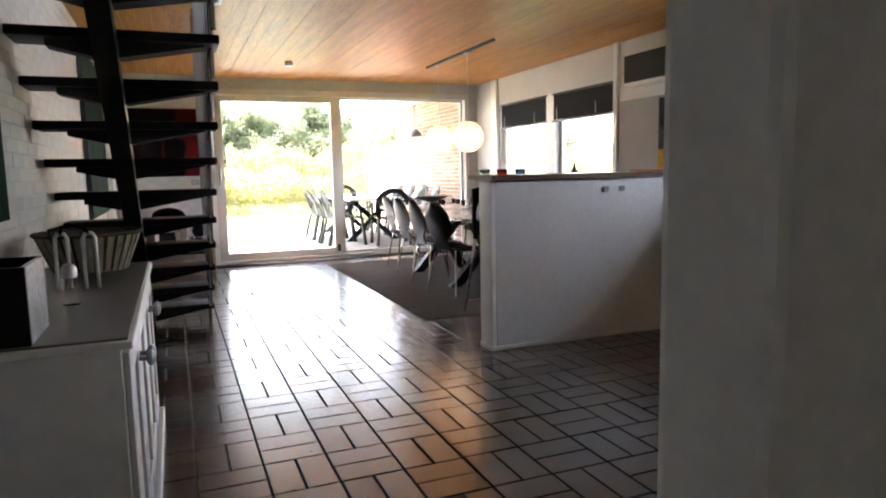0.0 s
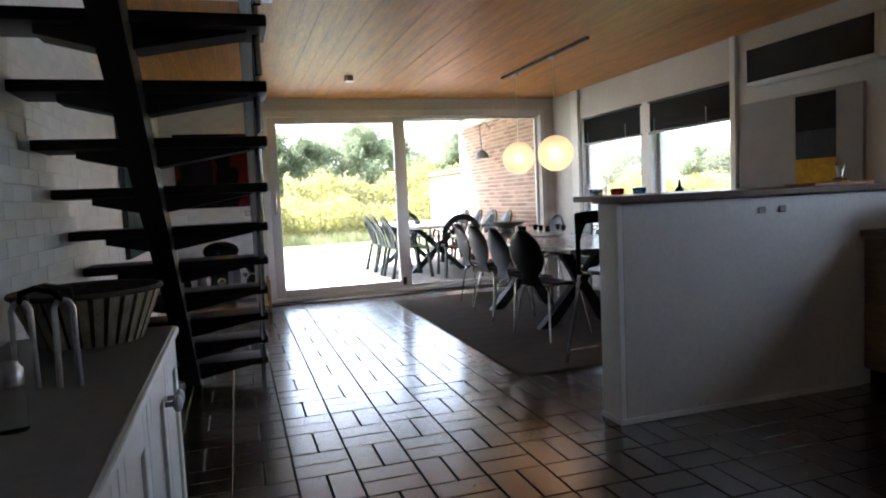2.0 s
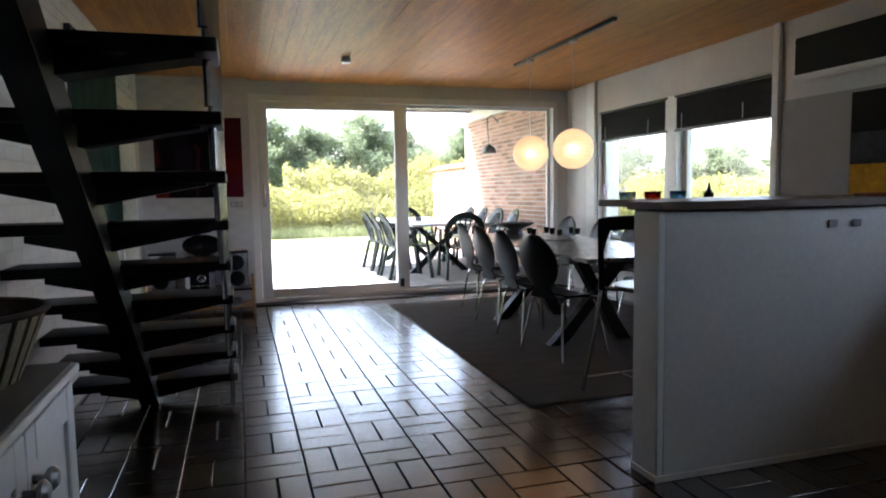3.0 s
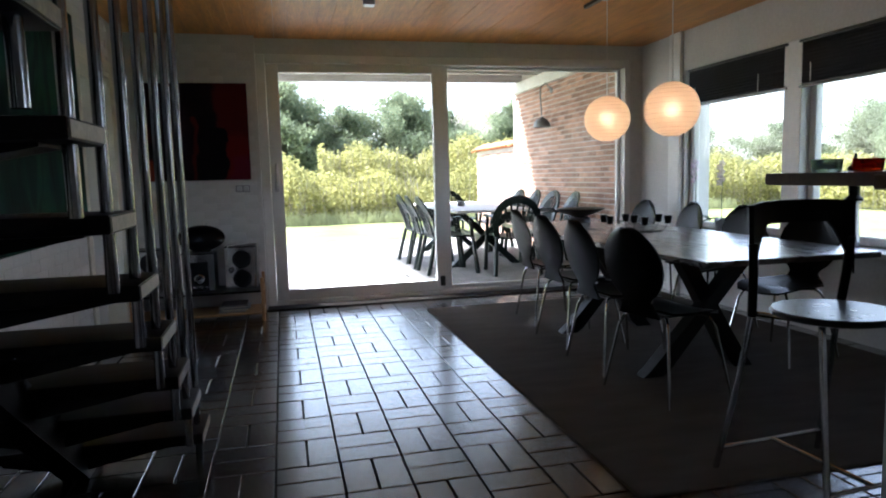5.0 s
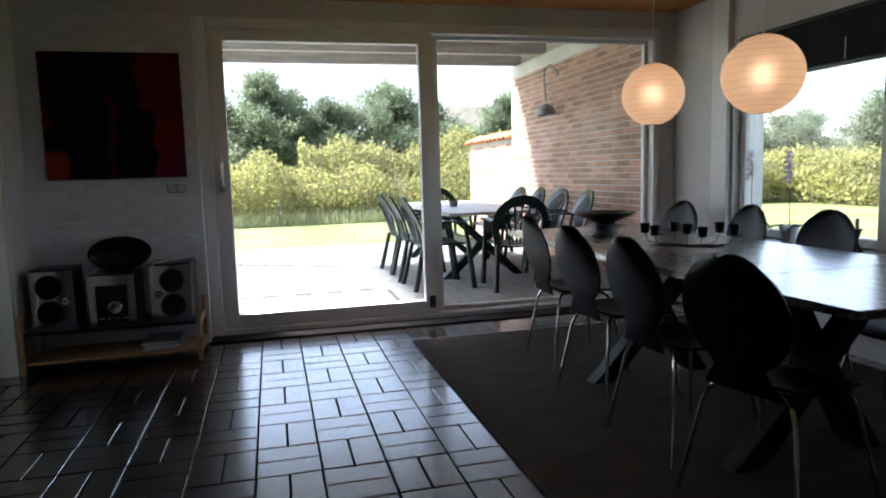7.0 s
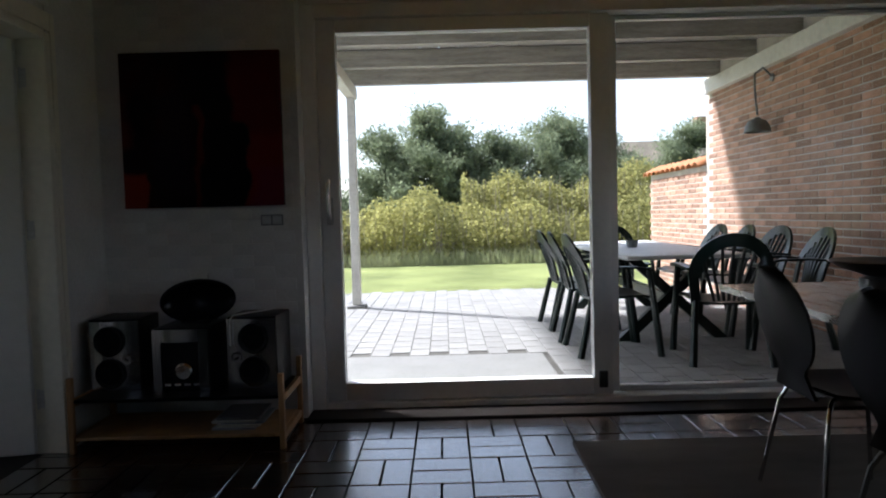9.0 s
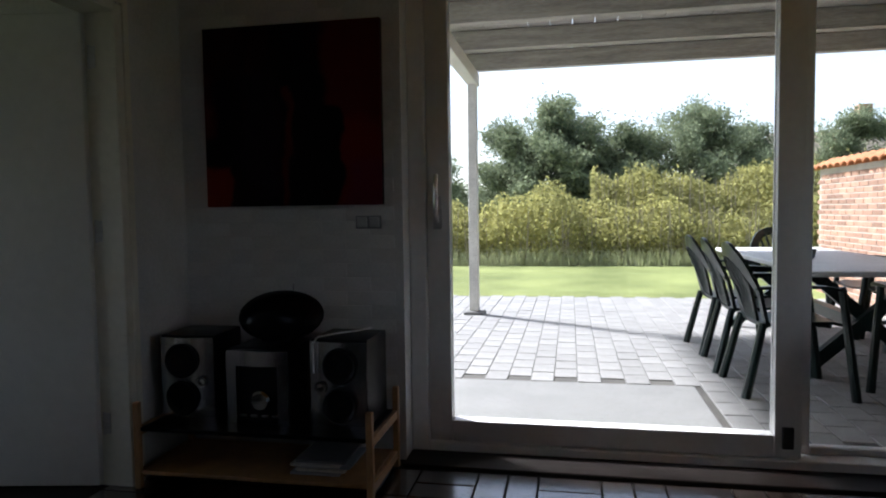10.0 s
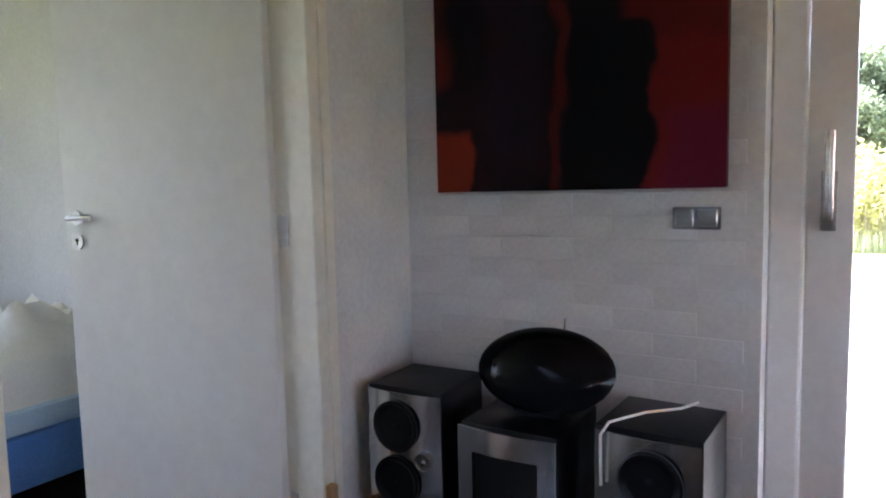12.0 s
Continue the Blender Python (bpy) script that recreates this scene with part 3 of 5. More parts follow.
for y, zc in ((8.05, 1.6), (7.2, 1.585)):
    lp = thing("paper_lantern", "round ribbed rice paper lantern, lit, hanging on a thin cord", "lamp", "lanterns over the table", at=(3.07, y, zc))
    bm = B()
    R = 0.168
    prof = []
    n = 40
    for i in range(n + 1):
        a = -math.pi / 2 + 0.2 + (math.pi - 0.4) * i / n
        rr = R * (1 + (0.004 if i % 2 == 0 else -0.003))
        prof.append((rr * math.cos(a), rr * math.sin(a)))
    seg = 32
    rings = [[bm.verts.new((r * math.cos(2 * math.pi * k / seg), r * math.sin(2 * math.pi * k / seg), z)) for k in range(seg)] for r, z in prof]
    for A, C in zip(rings, rings[1:]):
        for k in range(seg):
            bm.faces.new((A[k], A[(k + 1) % seg], C[(k + 1) % seg], C[k]))
    part("shade", bm, M_PAPER, lp, "ribbed rice paper shade")
    bm = B()
    for i in range(15):
        a = -math.pi / 2 + 0.25 + (math.pi - 0.5) * i / 14
        rr = R * 1.0045
        tube(bm, [(rr * math.cos(a) * math.cos(2 * math.pi * k / 28), rr * math.cos(a) * math.sin(2 * math.pi * k / 28), rr * math.sin(a)) for k in range(28)], 0.0008, 4, True)
    part("ribs", bm, M_RIB, lp, "thin bamboo ribs")
    bm = B()
    bmesh.ops.create_uvsphere(bm, u_segments=16, v_segments=10, radius=0.042)
    part("bulb", bm, M_BULB, lp, "glowing bulb")
    bm = B()
    rod(bm, (0, 0, 0.04), (0, 0, 0.12), 0.018, 12)
    part("socket", bm, M_FRAME, lp)
    bm = B()
    rod(bm, (0, 0, 0.12), (0, 0, 2.48 - zc), 0.003, 6)
    part("cord", bm, M_FRAME, lp, "thin white cord")
track = thing("lamp_track", "white track bar on the board ceiling", "lamp track")
bm = B()
box(bm, 3.05, 3.085, 6.55, 8.4, ZC - 0.03, ZC, 0.004)
part("rail", bm, M_DARKSTEEL, track)
for y in (8.05, 7.2):
    bm = B()
    box(bm, 3.045, 3.09, y - 0.04, y + 0.04, ZC - 0.05, ZC - 0.03, 0.004)
    part("adapter", bm, M_STEEL, track)
sp = thing("smoke_alarm", "small grey device on the board ceiling", "ceiling device")
bm = B()
box(bm, 1.33, 1.41, 8.4, 8.48, ZC - 0.055, ZC, 0.01, 2)
part("casing", bm, M_STEEL, sp)

# ---- dresser ----
M_DRESSER = material("white_dresser_paint", (0.7, 0.7, 0.69), 0.4, vary=0.04, scale=3, fine=25, bump=0.08)
M_DTOP = material("grey_dresser_top", (0.13, 0.115, 0.105), 0.33, vary=0.15, scale=3, fine=30, bump=0.05)
M_PEWTER = material("pewter", (0.28, 0.28, 0.3), 0.35, 1.0, vary=0.15, fine=40, bump=0.1)
dr = thing("dresser", "white painted dresser with panel doors and a dark grey top", "dresser")
DX0, DX1, DY0, DY1, DZ = XL + 0.02, -0.07, 2.4, 4.1, 0.81
bm = B()
box(bm, DX0, DX1 - 0.03, DY0 + 0.02, DY1 - 0.02, 0.06, DZ - 0.03, 0.004)
part("body", bm, M_DRESSER, dr)
bm = B()
box(bm, DX0, DX1 + 0.0, DY0, DY1, DZ - 0.03, DZ - 0.006, 0.004)
part("top_edge", bm, M_DRESSER, dr)
bm = B()
box(bm, DX0 + 0.002, DX1 - 0.012, DY0 + 0.01, DY1 - 0.01, DZ - 0.006, DZ, 0.002)
part("top", bm, M_DTOP, dr, "dark grey top board")
bm = B()
box(bm, DX0 + 0.03, DX1 - 0.05, DY0 + 0.05, DY1 - 0.05, 0.0, 0.06)
part("plinth", bm, M_DRESSER, dr)
n = 4
w = (DY1 - DY0 - 0.06) / n
for i in range(n):
    a = DY0 + 0.03 + i * w
    bm = B()
    x0 = DX1 - 0.03
    box(bm, x0, x0 + 0.018, a + 0.004, a + 0.07, 0.075, DZ - 0.045, 0.003)
    box(bm, x0, x0 + 0.018, a + w - 0.07, a + w - 0.004, 0.075, DZ - 0.045, 0.003)
    box(bm, x0, x0 + 0.018, a + 0.07, a + w - 0.07, 0.075, 0.16, 0.003)
    box(bm, x0, x0 + 0.018, a + 0.07, a + w - 0.07, DZ - 0.13, DZ - 0.045, 0.003)
    box(bm, x0, x0 + 0.007, a + 0.06, a + w - 0.06, 0.15, DZ - 0.12)
    dp = part("door", bm, M_DRESSER, dr)
    bm = B()
    hy = a + (w - 0.035 if i % 2 == 0 else 0.035)
    lathe(bm, [(0.008, 0), (0.008, 0.02), (0.024, 0.028), (0.026, 0.038), (0.016, 0.048), (0, 0.05)], seg=16)
    kn = part("knob", bm, M_PEWTER, dp, "pewter knob")
    kn.matrix_world = pose(x0 + 0.018, hy, DZ - 0.16, 0, 90, 0)
bm = B()
box(bm, DX1 - 0.03, DX1 + 0.01, DY0 + 0.0, DY1, 0.0, 0.06, 0.004)
part("skirting", bm, M_DRESSER, dr)

# ---- paintings ----
def paint_material(name, stops, scale=1.4, seed=0.0, warp=1.5, stretch=(1, 1, 1), rough=0.45):
    m = bpy.data.materials.new(name)
    m.use_nodes = True
    nt = m.node_tree
    b = nt.nodes["Principled BSDF"]
    b.inputs["Roughness"].default_value = rough
    tc = nt.nodes.new("ShaderNodeTexCoord")
    mp = nt.nodes.new("ShaderNodeMapping")
    mp.inputs["Location"].default_value = (seed, seed * 0.7, seed * 0.3)
    mp.inputs["Scale"].default_value = stretch
    nz = nt.nodes.new("ShaderNodeTexNoise")
    nz.inputs["Scale"].default_value = scale
    nz.inputs["Detail"].default_value = 6
    nz.inputs["Distortion"].default_value = warp
    rp = nt.nodes.new("ShaderNodeValToRGB")
    el = rp.color_ramp.elements
    while len(el) < len(stops):
        el.new(0.5)
    for e, (p, c) in zip(el, stops):
        e.position = p
        e.color = (*c, 1)
    nt.links.new(tc.outputs["Object"], mp.inputs["Vector"])
    nt.links.new(mp.outputs[0], nz.inputs["Vector"])
    nt.links.new(nz.outputs[0], rp.inputs[0])
    nt.links.new(rp.outputs[0], b.inputs["Base Color"])
    bp = nt.nodes.new("ShaderNodeBump")
    bp.inputs["Strength"].default_value = 0.4
    bp.inputs["Distance"].default_value = 0.004
    nt.links.new(nz.outputs[0], bp.inputs["Height"])
    nt.links.new(bp.outputs[0], b.inputs["Normal"])
    return m

def field_painting(name, ground, fields):
    """A brushed ground with soft-edged fields of colour: (x0, x1, z0, z1, colour, edge)."""
    m = paint_material(name, ground, 3.0, 3.2, 0.8, (1, 1, 0.5), 0.6)
    nt = m.node_tree
    N, L = nt.nodes, nt.links
    b = N["Principled BSDF"]
    b.inputs["Specular IOR Level"].default_value = 0.12
    col = [n for n in N if n.bl_idname == "ShaderNodeValToRGB"][0].outputs[0]
    tc = N.new("ShaderNodeTexCoord")
    nz = N.new("ShaderNodeTexNoise")
    nz.inputs["Scale"].default_value = 5.0
    nz.inputs["Detail"].default_value = 6
    L.new(tc.outputs["Object"], nz.inputs["Vector"])
    off = N.new("ShaderNodeVectorMath")
    off.operation = "MULTIPLY_ADD"
    off.inputs[1].default_value = (0.16, 0.0, 0.16)
    L.new(nz.outputs["Color"], off.inputs[0])
    L.new(tc.outputs["Object"], off.inputs[2])
    sx = N.new("ShaderNodeSeparateXYZ")
    L.new(off.outputs[0], sx.inputs[0])
    for x0, x1, z0, z1, c, edge in fields:
        mask = None
        for out, lo, hi in ((sx.outputs[0], x0 + 0.08, x1 + 0.08), (sx.outputs[2], z0 + 0.08, z1 + 0.08)):
            for a_, b_ in ((lo - edge, lo + edge), (hi + edge, hi - edge)):
                mr = N.new("ShaderNodeMapRange")
                mr.interpolation_type = "SMOOTHSTEP"
                mr.inputs["From Min"].default_value = a_
                mr.inputs["From Max"].default_value = b_
                L.new(out, mr.inputs["Value"])
                if mask is None:
                    mask = mr.outputs[0]
                else:
                    mu = N.new("ShaderNodeMath")
                    mu.operation = "MULTIPLY"
                    L.new(mask, mu.inputs[0])
                    L.new(mr.outputs[0], mu.inputs[1])
                    mask = mu.outputs[0]
        mx = N.new("ShaderNodeMix")
        mx.data_type = "RGBA"
        L.new(mask, mx.inputs["Factor"])
        L.new(col, mx.inputs["A"])
        mx.inputs["B"].default_value = (*c, 1)
        col = mx.outputs["Result"]
    L.new(col, b.inputs["Base Color"])
    return m

M_RED = field_painting("red_black_painting", [(0.3, (0.004, 0.003, 0.004)), (0.5, (0.012, 0.005, 0.007)), (0.65, (0.03, 0.006, 0.006)), (0.8, (0.008, 0.004, 0.004))],
    [(0.21, 0.6, 1.0, 2.3, (0.11, 0.007, 0.005), 0.02), (0.13, 0.6, 1.62, 2.3, (0.075, 0.006, 0.005), 0.03), (0.25, 0.6, 1.0, 1.42, (0.1, 0.008, 0.022), 0.04),
     (-0.02, 0.21, 1.0, 1.66, (0.003, 0.0025, 0.003), 0.012), (-0.07, -0.035, 1.0, 1.8, (0.07, 0.008, 0.005), 0.012), (-0.28, -0.1, 1.3, 1.85, (0.016, 0.008, 0.014), 0.04),
     (-0.6, -0.44, 1.55, 1.85, (0.09, 0.012, 0.007), 0.04), (-0.6, -0.34, 1.0, 1.42, (0.2, 0.025, 0.01), 0.015)])
M_GREEN = paint_material("green_painting", [(0.25, (0.006, 0.012, 0.01)), (0.45, (0.006, 0.026, 0.017)), (0.6, (0.009, 0.05, 0.028)), (0.75, (0.008, 0.022, 0.022))], 2.4, 1.1, 0.9, (1, 2, 0.8), 0.8)
M_GREEN.node_tree.nodes["Principled BSDF"].inputs["Specular IOR Level"].default_value = 0.1
M_CANVASEDGE = material("dark_canvas_edge", (0.02, 0.02, 0.02), 0.7, vary=0.2)
pa = thing("abstract_painting", "dark red and black abstract painting on canvas", "painting")
bm = B()
box(bm, -0.475, 0.415, 9.762, 9.767, 1.222, 2.08, 0.001)
part("canvas", bm, M_RED, pa)
bm = B()
box(bm, -0.474, 0.414, 9.767, 9.797, 1.223, 2.079)
part("stretcher", bm, M_CANVASEDGE, pa, "dark canvas edge")
for y0, y1, z0, z1 in ((2.84, 3.73, 1.06, 2.25), (6.75, 8.3, 0.88, 2.3)):
    pa = thing("green_painting", "large dark green abstract painting on a deep canvas", "painting", "green paintings")
    bm = B()
    box(bm, XL + 0.004, XL + 0.036, y0, y1, z0, z1)
    part("stretcher", bm, M_CANVASEDGE, pa, "dark canvas edge")
    bm = B()
    box(bm, XL + 0.036, XL + 0.041, y0 + 0.001, y1 - 0.001, z0 + 0.001, z1 - 0.001, 0.001)
    part("canvas", bm, M_GREEN, pa)

# ---- outside: ground, terrace, canopy ----
M_GRASS = material("lawn", (0.13, 0.17, 0.055), 0.9, vary=0.25, scale=0.8, fine=30, bump=0.8, depth=0.03, tint=(0.2, 0.22, 0.085), spec=0.1)
M_PAVER = material("grey_paver", (0.265, 0.258, 0.25), 0.8, vary=0.1, scale=8, fine=90, bump=0.4, per_object=0.09)
M_PAVER_J = material("grey_paver_rest", (0.265, 0.258, 0.25), 0.8, vary=0.1, scale=8, fine=90, bump=0.4, per_island=0.09)
M_SAND = material("sanded_joint", (0.09, 0.084, 0.075), 0.95, vary=0.2, fine=120, bump=0.6)
M_CONCRETE = material("concrete_slab", (0.22, 0.217, 0.21), 0.8, vary=0.08, scale=3, fine=80, bump=0.4)
M_BRICKRED = material("red_brick", (0.33, 0.19, 0.13), 0.85, vary=0.16, scale=9, fine=80, bump=0.6, per_object=0.34)
M_BRICKRED_J = material("red_brick_rest", (0.33, 0.19, 0.13), 0.85, vary=0.16, scale=9, fine=80, bump=0.6, per_island=0.34)
M_MORTAR = material("grey_mortar", (0.46, 0.42, 0.37), 0.95, vary=0.1, fine=100, bump=0.6)
M_BEAM = material("weathered_grey_timber", (0.36, 0.34, 0.30), 0.75, vary=0.2, scale=3, fine=26, bump=0.4, stretch=(0.7, 8, 8))
M_WHITEWOOD = material("white_timber", (0.62, 0.6, 0.55), 0.6, vary=0.08, scale=3, fine=26, bump=0.2)
M_ROOFTILE = material("orange_roof_tile", (0.42, 0.17, 0.07), 0.8, vary=0.2, fine=50, bump=0.4, per_object=0.15)

bm = B()
xs, ys = (-1500, -4.4, 4.73, 1500), (-1500, -2.32, 10.1, 1500)
gv = [[bm.verts.new((x, y, 0.03)) for y in ys] for x in xs]
for i in range(3):
    for j in range(3):
        if (i, j) != (1, 1):
            bm.faces.new((gv[i][j], gv[i + 1][j], gv[i + 1][j + 1], gv[i][j + 1]))
g = structure("ground", bm, M_GRASS, "short green lawn reaching to the hedge", "lawn")
bm = B()
box(bm, -3.2, 4.62, 10.1, 15.6, -0.2, 0.044)
pav = structure("pavement", bm, M_SAND, "grey concrete paver terrace", "terrace")
bm = B()
box(bm, 0.3, 2.05, 10.12, 11.16, 0.0, 0.056, 0.01)
part("slab", bm, M_CONCRETE, pav, "smooth concrete slab at the door")

# canopy over the terrace
can = thing("terrace_canopy", "weathered timber canopy over the terrace on a white post", "canopy")
for y in (10.4, 11.3, 12.2, 13.1, 14.0):
    bm = B()
    box(bm, 0.1, 4.66, y - 0.045, y + 0.045, 2.70, 2.88, 0.006)
    part("beam", bm, M_BEAM, can)
bm = B()
box(bm, 0.17, 0.29, 10.1, 14.15, 2.56, 2.70, 0.006)
part("side_plate", bm, M_WHITEWOOD, can)
bm = B()
box(bm, 4.52, 4.62, 10.1, 14.3, 2.53, 2.70, 0.006)
part("wall_plate", bm, M_WHITEWOOD, can)
bm = B()
box(bm, 0.18, 0.28, 13.95, 14.05, 0.09, 2.56, 0.006)
part("post", bm, M_WHITEWOOD, can)
bm = B()
box(bm, 0.12, 0.34, 13.89, 14.11, 0.02, 0.09, 0.01)
part("post_base", bm, M_CONCRETE, can, "small concrete footing")
for k in range(24):
    bm = B()
    x = -0.1 + k * 0.2
    box(bm, x, x + 0.194, 10.1, 14.35, 2.885, 2.905)
    part("roof_board", bm, M_BEAM, can, smooth=False)

# house wall over the terrace, seen from outside
bm = B()
box(bm, -4.5, 4.75, 10.1, 10.16, 2.4, 3.2)
# unseen eave, added so no sun patch falls through the glass door
box(bm, -4.5, -0.11, 10.16, 11.1, 2.78, 2.88)
structure("wall_outside", bm, M_WHITEWOOD, "white boarding above the terrace door, with an unseen eave added against sun", "wall")

# ---- brick garden wall ----
bw = thing("wall_garden", "red brick side wall of the terrace, pale mortar joints", "wall")
bw["kind"] = "structure"
bm = B()
box(bm, 4.604, 4.85, 10.1, 14.38, -0.1, 2.9)
box(bm, 4.604, 4.85, 14.38, 16.6, -0.1, 1.68)
part("core", bm, M_MORTAR, bw)
for k in range(11):
    y = 14.4 + k * 0.205
    bm = B()
    seg = 8
    for a0, dx, up in ((0, 0, 1),):
        pts_lo, pts_hi = [], []
        for j in range(seg + 1):
            a = math.pi * j / seg
            pts_lo.append((y + 0.1 - 0.1 * math.cos(a), 0.055 * math.sin(a)))
    rows = []
    for x, z in ((4.5, 1.66), (4.73, 1.76), (4.95, 1.66)):
        rows.append([(x, yy, z + dz) for yy, dz in pts_lo])
    sheet(bm, rows, 0.014)
    part("cap_tile", bm, M_ROOFTILE, bw, "orange clay cap tile" if k == 0 else "")
wl = thing("wall_lamp", "grey dome lamp on a bent bracket on the brick wall", "lamp")
M_ZINC = material("zinc_grey", (0.2, 0.21, 0.21), 0.5, 0.5, vary=0.12, bump=0.1)
bm = B()
tube(bm, [(4.6, 12.7, 2.42), (4.5, 12.7, 2.52), (4.42, 12.7, 2.46), (4.41, 12.68, 2.3), (4.42, 12.65, 2.05)], 0.011, 8)
part("bracket", bm, M_ZINC, wl)
bm = B()
lathe(bm, [(0.0, 0.15), (0.022, 0.147), (0.034, 0.132), (0.085, 0.108), (0.115, 0.06), (0.126, 0.0), (0.12, 0.0), (0.108, 0.055), (0.076, 0.096)], (4.42, 12.65, 1.88), 24)
part("shade", bm, M_ZINC, wl)
bm = B()
rod(bm, (4.6, 12.7, 2.42), (4.585, 12.7, 2.42), 0.04, 14)
part("wall_plate", bm, M_ZINC, wl)

# ---- terrace table and garden chairs ----
M_GREENPLASTIC = material("dark_green_plastic", (0.005, 0.013, 0.011), 0.3, vary=0.12, fine=40, bump=0.03, spec=0.32)
M_TTOP = material("light_grey_table_top", (0.62, 0.62, 0.62), 0.45, vary=0.1, scale=4, bump=0.1)
tt = thing("terrace_table", "long garden table with a light top and crossed dark legs", "garden table", at=(3.2, 12.55, 0.05))
bm = B()
box(bm, -0.48, 0.48, -1.35, 1.35, 0.7, 0.735, 0.008)
part("top", bm, M_TTOP, tt, "light grey top")
for yy in (-0.95, 0.95):
    for s_ in (1, -1):
        bm = B()
        vv = []
        for x, z in ((s_ * 0.42, 0.0), (-s_ * 0.34, 0.7)):
            vv.append([bm.verts.new((x - 0.06, yy - 0.03 + 0.025 * s_, z)), bm.verts.new((x + 0.06, yy - 0.03 + 0.025 * s_, z)), bm.verts.new((x + 0.06, yy + 0.03 + 0.025 * s_, z)), bm.verts.new((x - 0.06, yy + 0.03 + 0.025 * s_, z))])
        for k in range(4):
            bm.faces.new((vv[0][k], vv[0][(k + 1) % 4], vv[1][(k + 1) % 4], vv[1][k]))
        bm.faces.new(vv[0][::-1])
        bm.faces.new(vv[1])
        part("leg", bm, M_GREENPLASTIC, tt, smooth=False)
bm = B()
box(bm, -0.04, 0.04, -0.95, 0.95, 0.3, 0.38)
part("stretcher", bm, M_GREENPLASTIC, tt)

def build_garden_chair():
    ch = thing("garden_chair", "dark green plastic garden armchair with a fan-shaped slatted back", "garden chair", "garden chairs on the terrace")
    m = M_GREENPLASTIC
    bm = B()
    grid = []
    for i in range(7):
        u = i / 6
        grid.append([(-0.2 + 0.43 * u, (k / 6 * 2 - 1) * (0.2 + 0.03 * u), 0.41 + 0.012 * (k / 6 * 2 - 1) ** 2 - 0.02 * (1 - u) + (-0.02 if i == 6 else 0)) for k in range(7)])
    sheet(bm, grid, 0.018)
    part("seat", bm, m, ch)
    bm = B()
    arch = []
    for k in range(17):
        a = math.pi * k / 16
        arch.append((-0.24 - 0.12 * math.sin(a), 0.265 * math.cos(a), 0.6 + 0.27 * math.sin(a)))
    inner = [(x + 0.006, y * 0.74, 0.6 + (z - 0.62) * 0.74 + 0.0) for x, y, z in arch]
    rows = [[(-0.19, 0.235, 0.40), (-0.185, 0.17, 0.40)]] + [[a, b] for a, b in zip(arch, inner)] + [[(-0.19, -0.235, 0.40), (-0.185, -0.17, 0.40)]]
    sheet(bm, rows, 0.02)
    part("back_frame", bm, m, ch)
    for k in range(7):
        f = (k - 3) / 3
        a = math.pi / 2 - f * 1.1
        bm = B()
        top = (-0.235 - 0.1 * math.sin(a), 0.2 * math.cos(a), 0.6 + 0.2 * math.sin(a))
        tube(bm, [(-0.195, -f * -0.09, 0.42), (-0.235, f * 0.5 * 0.235 * 0 + 0.5 * (0.09 * f + top[1]), 0.5 * (0.42 + top[2])), top], 0.012, 6)
        part("slat", bm, m, ch)
    for s_ in (1, -1):
        bm = B()
        rows = []
        for x, y, z in ((-0.26, 0.25, 0.63), (-0.1, 0.275, 0.645), (0.1, 0.28, 0.64), (0.2, 0.265, 0.62)):
            rows.append([(x, s_ * (y - 0.028), z), (x, s_ * (y + 0.028), z)])
        sheet(bm, rows, 0.016)
        part("armrest", bm, m, ch)
        bm = B()
        rod(bm, (0.27, s_ * 0.265, 0.0), (0.19, s_ * 0.245, 0.63), 0.026, 8, 0.02)
        part("front_leg", bm, m, ch)
        bm = B()
        rod(bm, (-0.3, s_ * 0.25, 0.0), (-0.2, s_ * 0.21, 0.42), 0.026, 8, 0.022)
        part("rear_leg", bm, m, ch)
    for o in ch.children:
        for v in (o.data.vertices if o.data.users == 1 else []):
            v.co *= 1.06
    return ch

gc = build_garden_chair()
gc.matrix_world = pose(2.6, 11.2, 0.05, 0, 0, 2)
for x, y, a in ((2.58, 11.8, -2), (2.57, 12.4, 3), (3.3, 10.85, 82), (3.95, 11.3, 172), (3.98, 12.0, 183), (3.97, 12.65, 176), (3.93, 13.2, 182), (3.5, 14.2, -80)):
    copy_thing(gc, pose(x, y, 0.05, 0, 0, a))

# ---- hedge, trees and the distance ----
M_HEDGE = material("hedge_leaf", (0.29, 0.295, 0.13), 0.8, vary=0.18, scale=0.5, fine=5, bump=0, per_island=0.3, tint=(0.35, 0.33, 0.12), translucent=0.5, spec=0.08)
M_TWIG = material("twigs", (0.34, 0.3, 0.24), 0.9, vary=0.2, per_island=0.3, bump=0)
M_CONIFER = material("conifer_needles", (0.17, 0.215, 0.13), 0.85, vary=0.16, scale=0.4, fine=4, bump=0, per_island=0.28, tint=(0.26, 0.29, 0.18), translucent=0.5, spec=0.05)
M_BARK = material("bark", (0.1, 0.075, 0.055), 0.9, vary=0.25, fine=30, bump=0.7)

